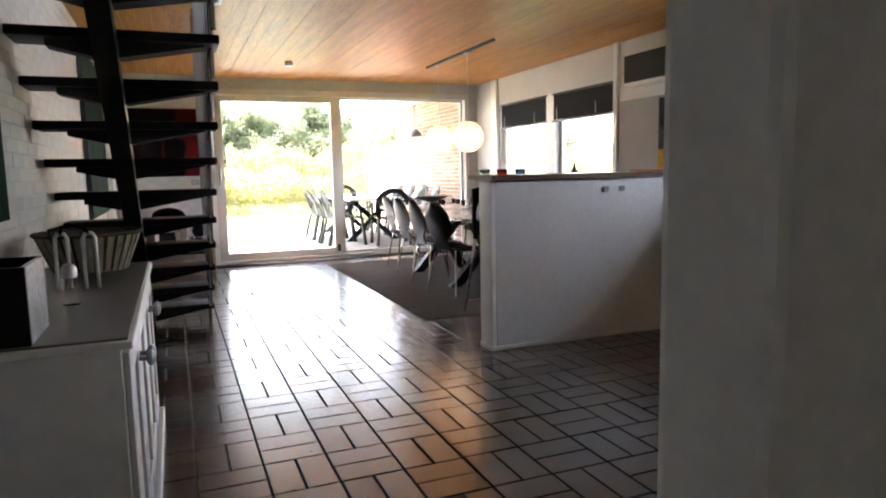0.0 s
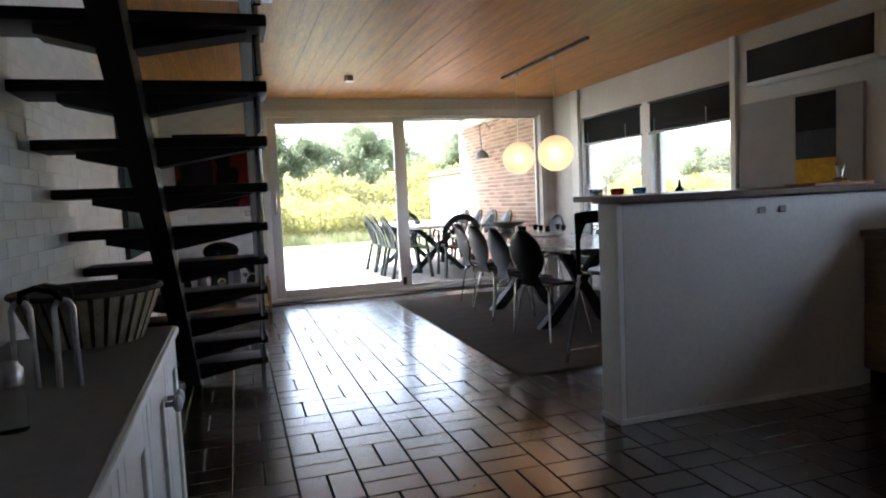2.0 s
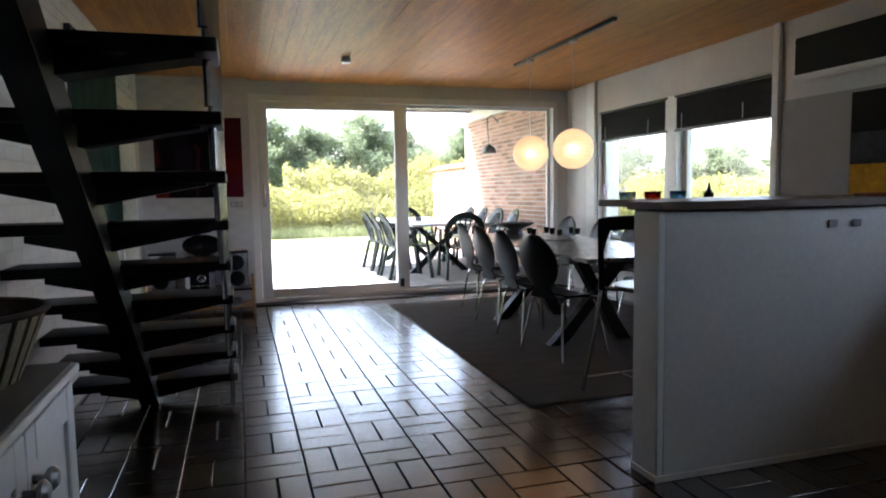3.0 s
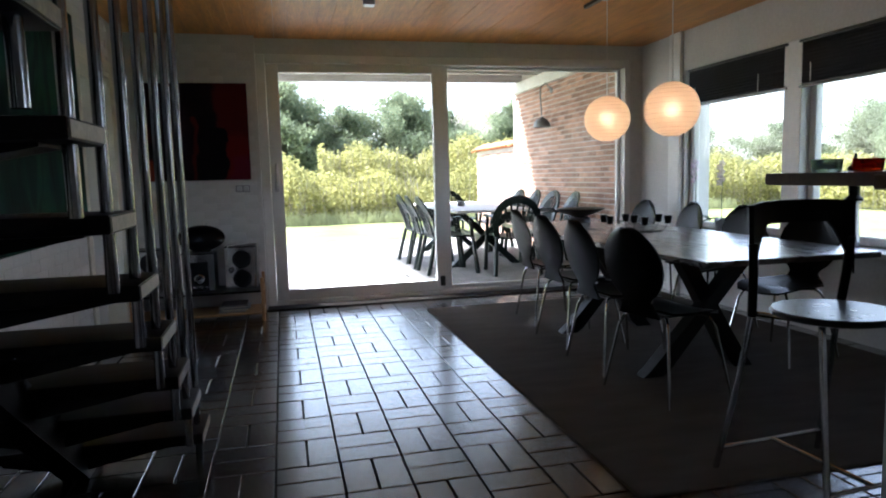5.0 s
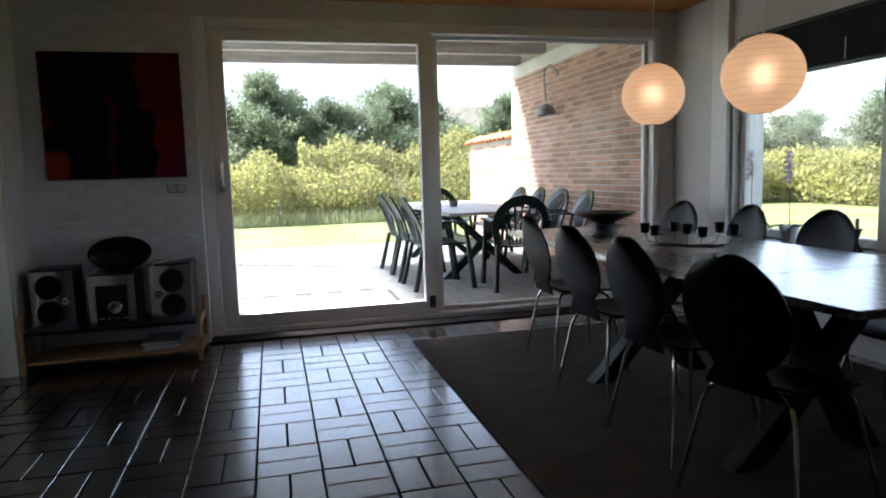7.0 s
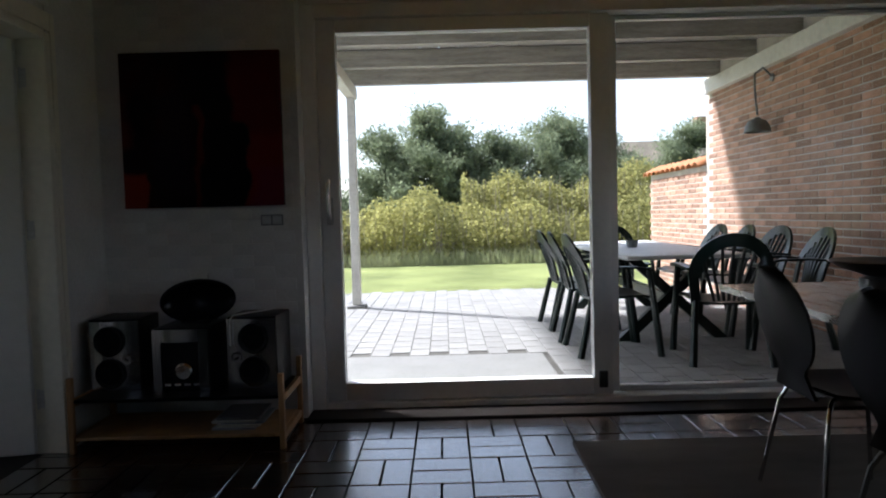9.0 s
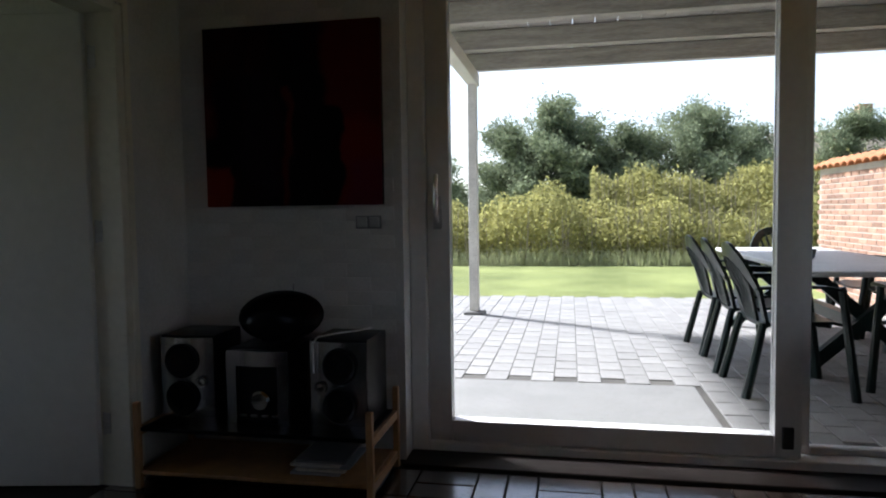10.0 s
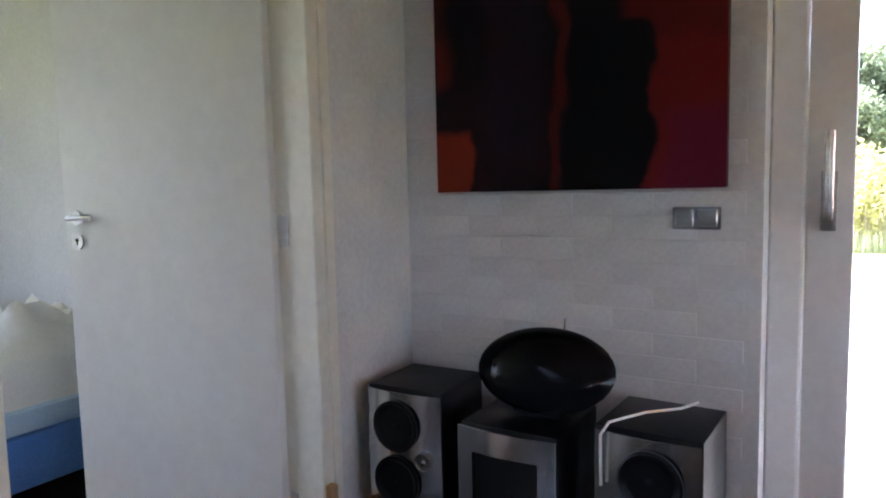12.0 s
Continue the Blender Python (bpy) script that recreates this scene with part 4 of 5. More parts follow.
def leaf_mesh(name, centres, size, mat, rng, long=1.6, up=0.0):
    """Many small folded leaves, each an island of its own."""
    n = len(centres)
    d = rng.normal(size=(n, 3))
    d[:, 2] += up
    d /= np.linalg.norm(d, axis=1)[:, None]
    s = np.cross(d, rng.normal(size=(n, 3)))
    s /= np.linalg.norm(s, axis=1)[:, None]
    sz = size * rng.uniform(0.6, 1.4, n)[:, None]
    a = centres - d * sz * long * 0.5
    b = centres + s * sz * 0.5
    c = centres + d * sz * long * 0.5
    e = centres - s * sz * 0.5
    verts = np.stack([a, b, c, e], 1).reshape(-1, 3)
    me = bpy.data.meshes.new(name)
    me.from_pydata(verts.tolist(), [], np.arange(4 * n).reshape(-1, 4).tolist())
    me.materials.append(mat)
    return me

rng = np.random.default_rng(4)
def hedge(name, label, x0, x1, y0, y1, h, count, size=0.075, along="x"):
    n = count
    x = rng.uniform(x0, x1, n)
    y = rng.uniform(y0, y1, n)
    q = x if along == "x" else y
    front = y if along == "x" else x
    hh = h + 0.22 * np.sin(q * 0.9 + 1) + 0.18 * np.sin(q * 2.3) + 0.12 * np.sin(q * 5.1 + front) + rng.normal(0, 0.1, n)
    depth = (front - front.min()) / 1.1
    hh = hh * (0.5 + 0.5 * np.clip(depth, 0, 1) ** 0.6)
    z = hh * (1 - rng.beta(1.0, 1.7, n) * 0.97) + 0.03
    return np.stack([x, y, np.maximum(z, 0.1)], 1), hh

def make_hedge(name, label, x0, x1, y0, y1, h, count, size, along="x"):
    hg = thing(name, label, "hedge")
    pts, _ = hedge(name, label, x0, x1, y0, y1, h, count, size, along)
    ob = new("leaves", leaf_mesh("leaves", pts, size, M_HEDGE, rng))
    ob.parent = hg
    ob["kind"] = "stuff"
    k = int((x1 - x0) * (y1 - y0) * 26)
    px, py = rng.uniform(x0, x1, k), rng.uniform(y0, y1, k)
    verts, faces = [], []
    for i in range(k):
        hh = h * rng.uniform(0.5, 1.05)
        dx, dy = rng.normal(0, 0.12, 2)
        w = 0.011
        b0 = len(verts)
        verts += [(px[i] - w, py[i], -0.09), (px[i] + w, py[i], -0.09), (px[i] + dx + w * 0.4, py[i] + dy, hh), (px[i] + dx - w * 0.4, py[i] + dy, hh),
                  (px[i], py[i] - w, -0.09), (px[i], py[i] + w, -0.09), (px[i] + dx, py[i] + dy + w * 0.4, hh), (px[i] + dx, py[i] + dy - w * 0.4, hh)]
        faces += [(b0, b0 + 1, b0 + 2, b0 + 3), (b0 + 4, b0 + 5, b0 + 6, b0 + 7)]
    me = bpy.data.meshes.new("stems")
    me.from_pydata(verts, [], faces)
    me.materials.append(M_TWIG)
    ob = new("stems", me)
    ob.parent = hg
    ob["kind"] = "stuff"
    return hg

make_hedge("hedge", "wild yellow-green hedge of rose shrubs behind the lawn", -14, 16, 20.9, 23.4, 1.28, 130000, 0.05)
make_hedge("hedge", "taller yellow-green shrubs in the middle of the hedge", 1.8, 8.0, 22.6, 25.0, 2.05, 46000, 0.055)
make_hedge("hedge", "yellow-green shrubs beyond the side window", 15.5, 18.0, 4, 24, 1.25, 60000, 0.07, "y")

tg = thing("tall_grass", "uncut tall grass along the foot of the hedge", "grass")
n = 16000
gx, gy = rng.uniform(-12, 14, n), 20.6 + np.abs(rng.normal(0, 0.45, n))
gh = rng.uniform(0.12, 0.45, n)
lean_x, lean_y = rng.normal(0, 0.08, n), rng.normal(0, 0.08, n)
gv_ = np.stack([np.stack([gx - 0.008, gy, np.full(n, 0.03)], 1), np.stack([gx + 0.008, gy, np.full(n, 0.03)], 1), np.stack([gx + lean_x, gy + lean_y, gh], 1)], 1).reshape(-1, 3)
me = bpy.data.meshes.new("blades")
me.from_pydata(gv_.tolist(), [], np.arange(3 * n).reshape(-1, 3).tolist())
me.materials.append(material("tall_grass_blade", (0.38, 0.4, 0.22), 0.8, vary=0.2, bump=0, per_island=0.3, translucent=0.5))
ob = new("blades", me)
ob.parent = tg
ob["kind"] = "stuff"
tg["kind"] = "stuff"

def conifer(x, y, h, spread, seed, lean=0.0):
    r = np.random.default_rng(seed)
    tr = thing("pine_tree", "bushy dark green pine behind the hedge", "tree", "trees beyond the garden", at=(x, y, 0.03))
    bm = B()
    tube(bm, [(0, 0, 0), (0.05 * h * 0.1, 0.02, h * 0.35), (lean * 0.5, 0.05, h * 0.7), (lean, 0, h * 0.97)], 0.11 + h * 0.008, 8)
    for v in bm.verts:
        k = 1 - 0.85 * v.co.z / h
        v.co.x = lean * v.co.z / h + (v.co.x - lean * v.co.z / h) * k
        v.co.y *= k
    limbs = []
    for i in range(int(22 + h * 3)):
        z0 = h * (0.12 + 0.84 * (i / (22 + h * 3)) ** 0.9)
        a = r.uniform(0, 2 * math.pi)
        reach = spread * (1 - (z0 / h) ** 1.6) ** 0.7 * r.uniform(0.5, 1.2) + 0.2
        tip = Vector((lean * z0 / h + math.cos(a) * reach, math.sin(a) * reach, z0 + reach * r.uniform(0.1, 0.45)))
        base = Vector((lean * z0 / h, 0, z0))
        rod(bm, base, tip, 0.03 + 0.01 * reach, 5, 0.008)
        limbs.append((base, tip))
    part("trunk", bm, M_BARK, tr)
    pts = []
    for base, tip in limbs:
        L_ = (tip - base).length
        m = int(9 + 14 * L_)
        for q in range(m):
            f = r.uniform(0.25, 1.05)
            c = base.lerp(tip, f) + Vector(r.normal(0, 0.16, 3))
            cn = r.integers(24, 44)
            pts.append(np.array(c) + r.normal(0, 1, (cn, 3)) * np.array([0.17, 0.17, 0.11]))
    pts = np.concatenate(pts)
    ob = new("crown", leaf_mesh("crown", pts, 0.046, M_CONIFER, r, 2.6, 0.5))
    ob.parent = tr
    ob["kind"] = "stuff"
    return tr

for i, (x, y, h, s) in enumerate(((-3.8, 31, 4.0, 2.3), (-0.9, 30, 4.6, 2.4), (1.0, 29.5, 5.5, 2.5), (3.2, 30, 4.3, 2.2), (5.4, 30, 5.3, 2.4), (7.6, 32, 4.5, 2.2), (-7.5, 33, 5.0, 2.6), (11.5, 34, 5.2, 2.6), (14.5, 33, 5.0, 2.6),
                                  (22, 28, 3.4, 2.6), (23, 24, 3.8, 2.7), (22, 20, 4.2, 2.7), (24, 15, 4.2, 2.8), (23, 9.5, 4.6, 2.8), (18.5, 31, 3.6, 2.8))):
    conifer(x, y, h * 0.88, s, 10 + i, 0.2 * math.sin(i * 2.1))

# ---- kitchen side behind the bar partition ----
M_OAK = material("dark_oak_front", (0.16, 0.09, 0.05), 0.45, vary=0.25, scale=2, fine=18, bump=0.12, stretch=(8, 0.8, 8))
for k in range(3):
    y1 = 4.47 - k * 0.8
    cb = thing("base_cabinet", "dark oak kitchen base cabinet with a plain front", "cabinet", "kitchen base cabinets")
    bm = B()
    box(bm, 3.64, 4.44, y1 - 0.79, y1 - 0.005, 0.1, 0.88, 0.003)
    part("body", bm, M_OAK, cb)
    bm = B()
    box(bm, 3.68, 4.44, y1 - 0.79, y1 - 0.005, 0.0, 0.1)
    part("plinth", bm, M_BLACK, cb)
    for z0, z1 in ((0.11, 0.6), (0.61, 0.875)):
        bm = B()
        box(bm, 3.62, 3.64, y1 - 0.785, y1 - 0.01, z0, z1, 0.003)
        fr = part("front", bm, M_OAK, cb)
        bm = B()
        tube(bm, [(3.62, y1 - 0.5, z1 - 0.06), (3.59, y1 - 0.49, z1 - 0.06), (3.59, y1 - 0.31, z1 - 0.06), (3.62, y1 - 0.3, z1 - 0.06)], 0.006, 6)
        part("handle", bm, M_STEEL, fr, "steel bar handle")
bm = B()
box(bm, 3.6, 4.448, 2.0, 4.472, 0.88, 0.92, 0.004)
tagged(part("kitchen_worktop", bm, M_WORKTOP, None), "dark wooden kitchen worktop on the base cabinets", "worktop")
cm = thing("coffee_maker", "black coffee maker on the kitchen worktop", "coffee maker", at=(3.95, 4.15, 0.92))
bm = B()
box(bm, -0.1, 0.1, -0.13, 0.13, 0, 0.03, 0.006)
part("base", bm, M_BLACK, cm)
bm = B()
box(bm, -0.1, 0.1, 0.05, 0.13, 0.03, 0.27, 0.01)
box(bm, -0.1, 0.1, -0.12, 0.05, 0.2, 0.27, 0.01)
part("housing", bm, M_BLACK, cm)
bm = B()
lathe(bm, [(0.05, 0.032), (0.065, 0.06), (0.06, 0.13), (0.045, 0.16)], (0, -0.03, 0), 18)
part("jug", bm, glass_material("dark_glass", (0.3, 0.28, 0.26)), cm, "glass jug")
for k in range(2):
    so = thing("wall_socket", "small grey socket in the bar partition", "socket", "sockets in the bar partition")
    bm = B()
    x = 2.9 + 0.14 * k
    box(bm, x - 0.025, x + 0.025, 4.464, 4.4745, 1.055, 1.09, 0.004)
    part("plate", bm, M_PEWTER, so)
# glass ornament and cutting board on the bar top
bd = thing("cutting_board", "reddish wooden board lying on the bar top", "board")
bm = B()
box(bm, 3.3, 3.75, 4.5, 4.72, 1.187, 1.205, 0.004)
part("board", bm, material("cherry_wood", (0.3, 0.1, 0.04), 0.4, vary=0.2, stretch=(1, 8, 8)), bd)
orn = thing("glass_ornament", "small clear glass figure on the bar top", "ornament", at=(3.62, 4.62, 1.205))
bm = B()
lathe(bm, [(0.05, 0), (0.05, 0.01), (0.012, 0.03), (0.02, 0.06), (0.03, 0.09), (0.012, 0.13), (0.0, 0.16)], seg=16)
part("body", bm, M_GLASS, orn)

# three tea-light glasses on the bar
for x, y, c, lab in ((2.26, 5.12, (0.5, 0.55, 0.6), "smoke grey"), (2.41, 5.12, (0.5, 0.12, 0.035), "orange"), (2.58, 5.14, (0.3, 0.42, 0.58), "dark blue")):
    cd = thing("tealight_glass", lab + " tea-light glass on the bar top", "candle holder", "tea-light glasses", at=(x, y, 1.187))
    bm = B()
    lathe(bm, [(0.034, 0), (0.039, 0.004), (0.043, 0.04), (0.039, 0.04), (0.035, 0.01), (0.0, 0.01)], seg=20)
    part("cup", bm, glass_material(lab.replace(" ", "_") + "_glass", c), cd)
    bm = B()
    lathe(bm, [(0.019, 0.011), (0.019, 0.024), (0.0, 0.024)], seg=14)
    part("candle", bm, M_FRAME, cd, "white tea light")

# ---- bar stool ----
st = thing("bar_stool", "black bar stool with a round seat, curved back and chrome frame", "bar stool", at=(2.61, 5.43, 0.0), turn=-86)
# it looks along +x in its own frame
bm = B()
lathe(bm, [(0.0, 0.655), (0.17, 0.655), (0.205, 0.665), (0.214, 0.678), (0.205, 0.689), (0.16, 0.69), (0.0, 0.686)], seg=36)
part("seat", bm, M_STOOLSEAT, st, "dark satin round seat")
bm = B()
grid = []
for i in range(9):
    u = i / 8
    row = []
    for k in range(21):
        v = k / 20 * 2 - 1
        # a broad band whose ends sweep down into two tapered arms
        low = 0.995 - 0.21 * max(0.0, (abs(v) - 0.58) / 0.42) ** 1.6
        high = 1.082 - 0.012 * abs(v) ** 4
        row.append((-0.185 - 0.03 * (low - 0.8 + (high - low) * u) + 0.055 * v * v, v * 0.242, low + (high - low) * u))
    grid.append(row)
sheet(bm, grid, 0.018)
part("backrest", bm, M_BLACK, st)
for s_ in (1, -1):
    bm = B()
    tube(bm, [(-0.145, s_ * 0.234, 0.93), (-0.15, s_ * 0.226, 0.8), (-0.165, s_ * 0.215, 0.65)], 0.017, 10)
    part("back_upright", bm, M_BLACK, st)
    bm = B()
    tube(bm, [(-0.165, s_ * 0.215, 0.67), (-0.21, s_ * 0.226, 0.4), (-0.29, s_ * 0.262, 0.0)], 0.012, 10)
    part("rear_leg", bm, M_CHROME, st, "chrome tube leg")
    bm = B()
    tube(bm, [(0.07, s_ * 0.13, 0.675), (0.1, s_ * 0.16, 0.62), (0.14, s_ * 0.185, 0.4), (0.2, s_ * 0.215, 0.0)], 0.012, 10)
    part("front_leg", bm, M_CHROME, st, "chrome tube leg")
    bm = B()
    tube(bm, [(-0.165, s_ * 0.205, 0.66), (0.0, s_ * 0.16, 0.664), (0.07, s_ * 0.13, 0.67)], 0.01, 8)
    part("seat_rail", bm, M_CHROME, st)
bm = B()
rod(bm, (-0.27, -0.252, 0.1), (-0.27, 0.252, 0.1), 0.009, 8)
part("rear_rung", bm, M_CHROME, st)
bm = B()
rod(bm, (-0.262, 0.0, 0.1), (0.186, 0.0, 0.1), 0.009, 8)
part("centre_rung", bm, M_CHROME, st)
bm = B()
rod(bm, (0.186, -0.209, 0.1), (0.186, 0.209, 0.1), 0.009, 8)
part("foot_rung", bm, M_CHROME, st)

# ---- air conditioner and picture on the long wall ----
ac = thing("heat_pump", "wall heat pump with a black front in a white surround", "air conditioner")
bm = B()
box(bm, XR - 0.15, XR, 4.92, 6.13, 2.02, 2.325, 0.015, 3)
part("case", bm, M_FRAME, ac)
bm = B()
box(bm, XR - 0.158, XR - 0.15, 4.96, 6.11, 2.05, 2.315, 0.003)
part("front_panel", bm, material("gloss_black_panel", (0.006, 0.006, 0.007), 0.5, vary=0.1, bump=0.02, spec=0.2), ac, "black front panel")
bm = B()
box(bm, XR - 0.14, XR - 0.05, 5.0, 6.05, 2.012, 2.022, 0.003)
part("air_flap", bm, M_FRAME, ac)
pc = thing("flag_picture", "pale grey canvas with a black, grey and yellow striped block", "picture")
M_CANVAS = material("pale_grey_canvas", (0.34, 0.335, 0.33), 0.8, vary=0.05, fine=160, bump=0.3)
bm = B()
box(bm, XR - 0.035, XR - 0.004, 5.14, 6.33, 0.98, 1.9, 0.003)
part("canvas", bm, M_CANVAS, pc)
for z0, z1, c, nm in ((1.6, 1.875, (0.012, 0.012, 0.014), "black_block"), (1.385, 1.6, (0.05, 0.055, 0.065), "grey_block"), (1.05, 1.385, (0.62, 0.33, 0.02), "yellow_block")):
    bm = B()
    box(bm, XR - 0.039, XR - 0.035, 5.36, 5.725, z0, z1)
    part(nm, bm, material(nm + "_paint", c, 0.7, vary=0.15, fine=30, bump=0.3, spec=0.12), pc)

# ---- on the window sill ----
SZ = WIN[2]
M_LEAF = material("orchid_leaf", (0.02, 0.05, 0.02), 0.4, vary=0.2)
M_PETAL = material("orchid_petal", (0.72, 0.6, 0.7), 0.6, vary=0.15, translucent=0.3)
for y, h in ((8.8, 0.62), (8.43, 0.6)):
    oc = thing("orchid", "orchid with pale blossoms in a white pot on the sill", "plant", "orchids on the sill", at=(XR - 0.1, y, SZ))
    bm = B()
    lathe(bm, [(0.045, 0), (0.062, 0.12), (0.058, 0.12), (0.05, 0.1), (0.0, 0.1)], seg=20)
    part("pot", bm, M_FRAME, oc, "white pot")
    for k in range(5):
        a = k * 1.25
        bm = B()
        grid = []
        for i in range(6):
            u = i / 5
            w = 0.028 * math.sin(math.pi * (0.12 + 0.85 * u))
            c = Vector((math.cos(a), math.sin(a), 0)) * (0.15 * u + 0.01)
            n_ = Vector((-math.sin(a), math.cos(a), 0))
            z = 0.11 + 0.06 * u - 0.09 * u * u
            grid.append([(c - n_ * w) + Vector((0, 0, z + 0.008)), c + Vector((0, 0, z)), (c + n_ * w) + Vector((0, 0, z + 0.008))])
        sheet(bm, grid, 0.003)
        part("leaf", bm, M_LEAF, oc)
    bm = B()
    tube(bm, [(0, 0, 0.1), (0.005, 0.01, 0.3), (-0.005, -0.005, 0.45), (0.02, 0.04, h)], 0.003, 6)
    part("stem", bm, M_LEAF, oc)
    for k in range(6):
        bm = B()
        zc = h - 0.17 + k * 0.033
        for q in range(5):
            a = q * 2 * math.pi / 5
            o = Vector((0.02 * (k % 2 * 2 - 1) * 0.6, 0.02, zc))
            p = [o, o + Vector((0.024 * math.cos(a - 0.5), 0.024 * math.sin(a - 0.5) * 0.5, 0.024 * math.sin(a - 0.5))), o + Vector((0.036 * math.cos(a), 0.012, 0.036 * math.sin(a))), o + Vector((0.024 * math.cos(a + 0.5), 0.024 * math.sin(a + 0.5) * 0.5, 0.024 * math.sin(a + 0.5)))]
            bm.faces.new([bm.verts.new(v) for v in p])
        part("blossom", bm, M_PETAL, oc, "pale blossom" if k == 0 else "")
for y in (8.02, 7.9):
    cs = thing("candlestick", "dark waisted candlestick with a white candle on the sill", "candlestick", "candlesticks on the sill", at=(XR - 0.1, y, SZ))
    bm = B()
    lathe(bm, [(0.036, 0), (0.034, 0.01), (0.012, 0.05), (0.01, 0.075), (0.014, 0.09), (0.03, 0.14), (0.026, 0.14), (0.0, 0.12)], seg=18)
    part("holder", bm, M_DARKSTEEL, cs)
    bm = B()
    lathe(bm, [(0.011, 0.12), (0.011, 0.2), (0.0, 0.205)], seg=10)
    part("candle", bm, M_FRAME, cs, "white candle")
lh = thing("lighthouse_lamp", "dark lighthouse ornament on a grey tower on the sill", "ornament", at=(XR - 0.1, 7.08, SZ))
bm = B()
lathe(bm, [(0.05, 0), (0.046, 0.02), (0.03, 0.3), (0.045, 0.3), (0.045, 0.315), (0.0, 0.315)], seg=18)
part("tower", bm, M_PEWTER, lh, "grey tapered tower")
bm = B()
lathe(bm, [(0.055, 0.315), (0.055, 0.33), (0.034, 0.35), (0.034, 0.42), (0.055, 0.435), (0.04, 0.49), (0.045, 0.53), (0.02, 0.56), (0.008, 0.62), (0.0, 0.63)], seg=18)
part("lantern", bm, M_BLACK, lh, "black lantern top")

# ---- on the dining table ----
bo = thing("fruit_bowl", "wide dark metal bowl on a foot on the dining table", "bowl", at=(3.4, 9.22, 0.742))
bm = B()
lathe(bm, [(0.1, 0), (0.1, 0.045), (0.07, 0.055), (0.11, 0.07), (0.18, 0.095), (0.235, 0.127), (0.23, 0.131), (0.17, 0.107), (0.09, 0.083), (0.0, 0.078)], seg=36)
part("bowl", bm, M_DARKSTEEL, bo)
th_ = thing("tealight_stand", "wire stand with seven small dark candle cups on the table", "candle holder", at=(3.3, 8.05, 0.742), turn=-40)
bm = B()
tube(bm, [(0.2, 0.03, 0.005), (-0.2, -0.03, 0.005)], 0.004, 6)
tube(bm, [(0.15, -0.1, 0.005), (-0.15, 0.1, 0.005)], 0.004, 6)
cups = [(-0.24, 0.03, 0.07), (-0.17, -0.07, 0.065), (-0.08, 0.08, 0.075), (0.0, 0.0, 0.07), (0.09, -0.08, 0.06), (0.17, 0.06, 0.075), (0.25, -0.02, 0.07)]
for x, y, z in cups:
    tube(bm, [(x * 0.5, y * 0.5, 0.005), (x * 0.9, y * 0.9, 0.02), (x, y, z)], 0.003, 6)
part("wire", bm, M_DARKSTEEL, th_)
for x, y, z in cups:
    bm = B()
    lathe(bm, [(0.023, z), (0.03, z + 0.058), (0.026, z + 0.058), (0.0, z + 0.012)], (x, y, 0), 14)
    part("cup", bm, M_BLACK, th_)

# ---- stereo corner under the red painting ----
M_PINE = material("pine", (0.34, 0.19, 0.08), 0.5, vary=0.15, scale=3, fine=24, bump=0.1, stretch=(6, 6, 1))
sh = thing("low_shelf", "low pine shelf with open ladder ends holding the stereo", "shelf")
for z in (0.08, 0.27):
    bm = B()
    box(bm, -0.56, 0.46, 9.3, 9.72, z - 0.018, z, 0.003)
    part("board", bm, M_BLACK if z > 0.2 else M_PINE, sh)
for x in (-0.59, 0.46):
    for y in (9.29, 9.7):
        bm = B()
        box(bm, x, x + 0.028, y, y + 0.03, 0, 0.38, 0.004)
        part("post", bm, M_PINE, sh)
    for z in (0.06, 0.25):
        bm = B()
        box(bm, x + 0.004, x + 0.024, 9.32, 9.7, z - 0.02, z + 0.02, 0.003)
        part("rung", bm, M_PINE, sh)
M_SILVER = material("silver_plastic", (0.6, 0.6, 0.62), 0.18, 1.0, vary=0.06, bump=0.03)
M_BLACKPL = material("black_plastic", (0.006, 0.006, 0.007), 0.42, vary=0.15, fine=60, bump=0.05, spec=0.22)
def speaker(x0, x1, yf, turn=0.0, side=1):
    sk = thing("loudspeaker", "black loudspeaker with a silver front and two round drivers", "loudspeaker", "stereo loudspeakers", at=((x0 + x1) / 2, yf + 0.13, 0.27), turn=turn)
    w = (x1 - x0) / 2
    bm = B()
    box(bm, -w, w, -0.12, 0.14, 0, 0.375, 0.006, 2)
    part("cabinet", bm, M_BLACKPL, sk)
    bm = B()
    grid = []
    for i in range(3):
        z = 0.005 + 0.36 * i / 2
        grid.append([(-w + 2 * w * k / 8 * 0.98 + 0.002, -0.125 - 0.018 * math.sin(math.pi * k / 8), z) for k in range(9)])
    sheet(bm, grid, 0.006)
    part("front", bm, M_SILVER, sk, "curved silver front")
    for z, r in ((0.265, 0.078), (0.095, 0.078)):
        bm = B()
        lathe(bm, [(r, 0), (r, 0.008), (r * 0.92, 0.012), (r * 0.85, 0.004), (r * 0.35, -0.012), (r * 0.3, -0.004), (0, 0.004)], seg=28)
        dv = part("driver", bm, M_BLACKPL, sk, "black round driver")
        dv.matrix_local = pose(-0.015 * side, -0.146, z, 90, 0, 0)
    bm = B()
    lathe(bm, [(0.026, 0), (0.026, 0.008), (0.016, 0.006), (0, 0.01)], seg=20)
    dv = part("tweeter", bm, M_CHROME, sk, "small chrome tweeter")
    dv.matrix_local = pose(0.075 * side, -0.142, 0.17, 90, 0, 0)
    return sk
speaker(-0.56, -0.30, 9.46, 2)
speaker(0.17, 0.43, 9.44, -2, -1)
su = thing("stereo_unit", "compact stereo with a silver arched front and dark display", "stereo", at=(-0.06, 9.42, 0.27))
bm = B()
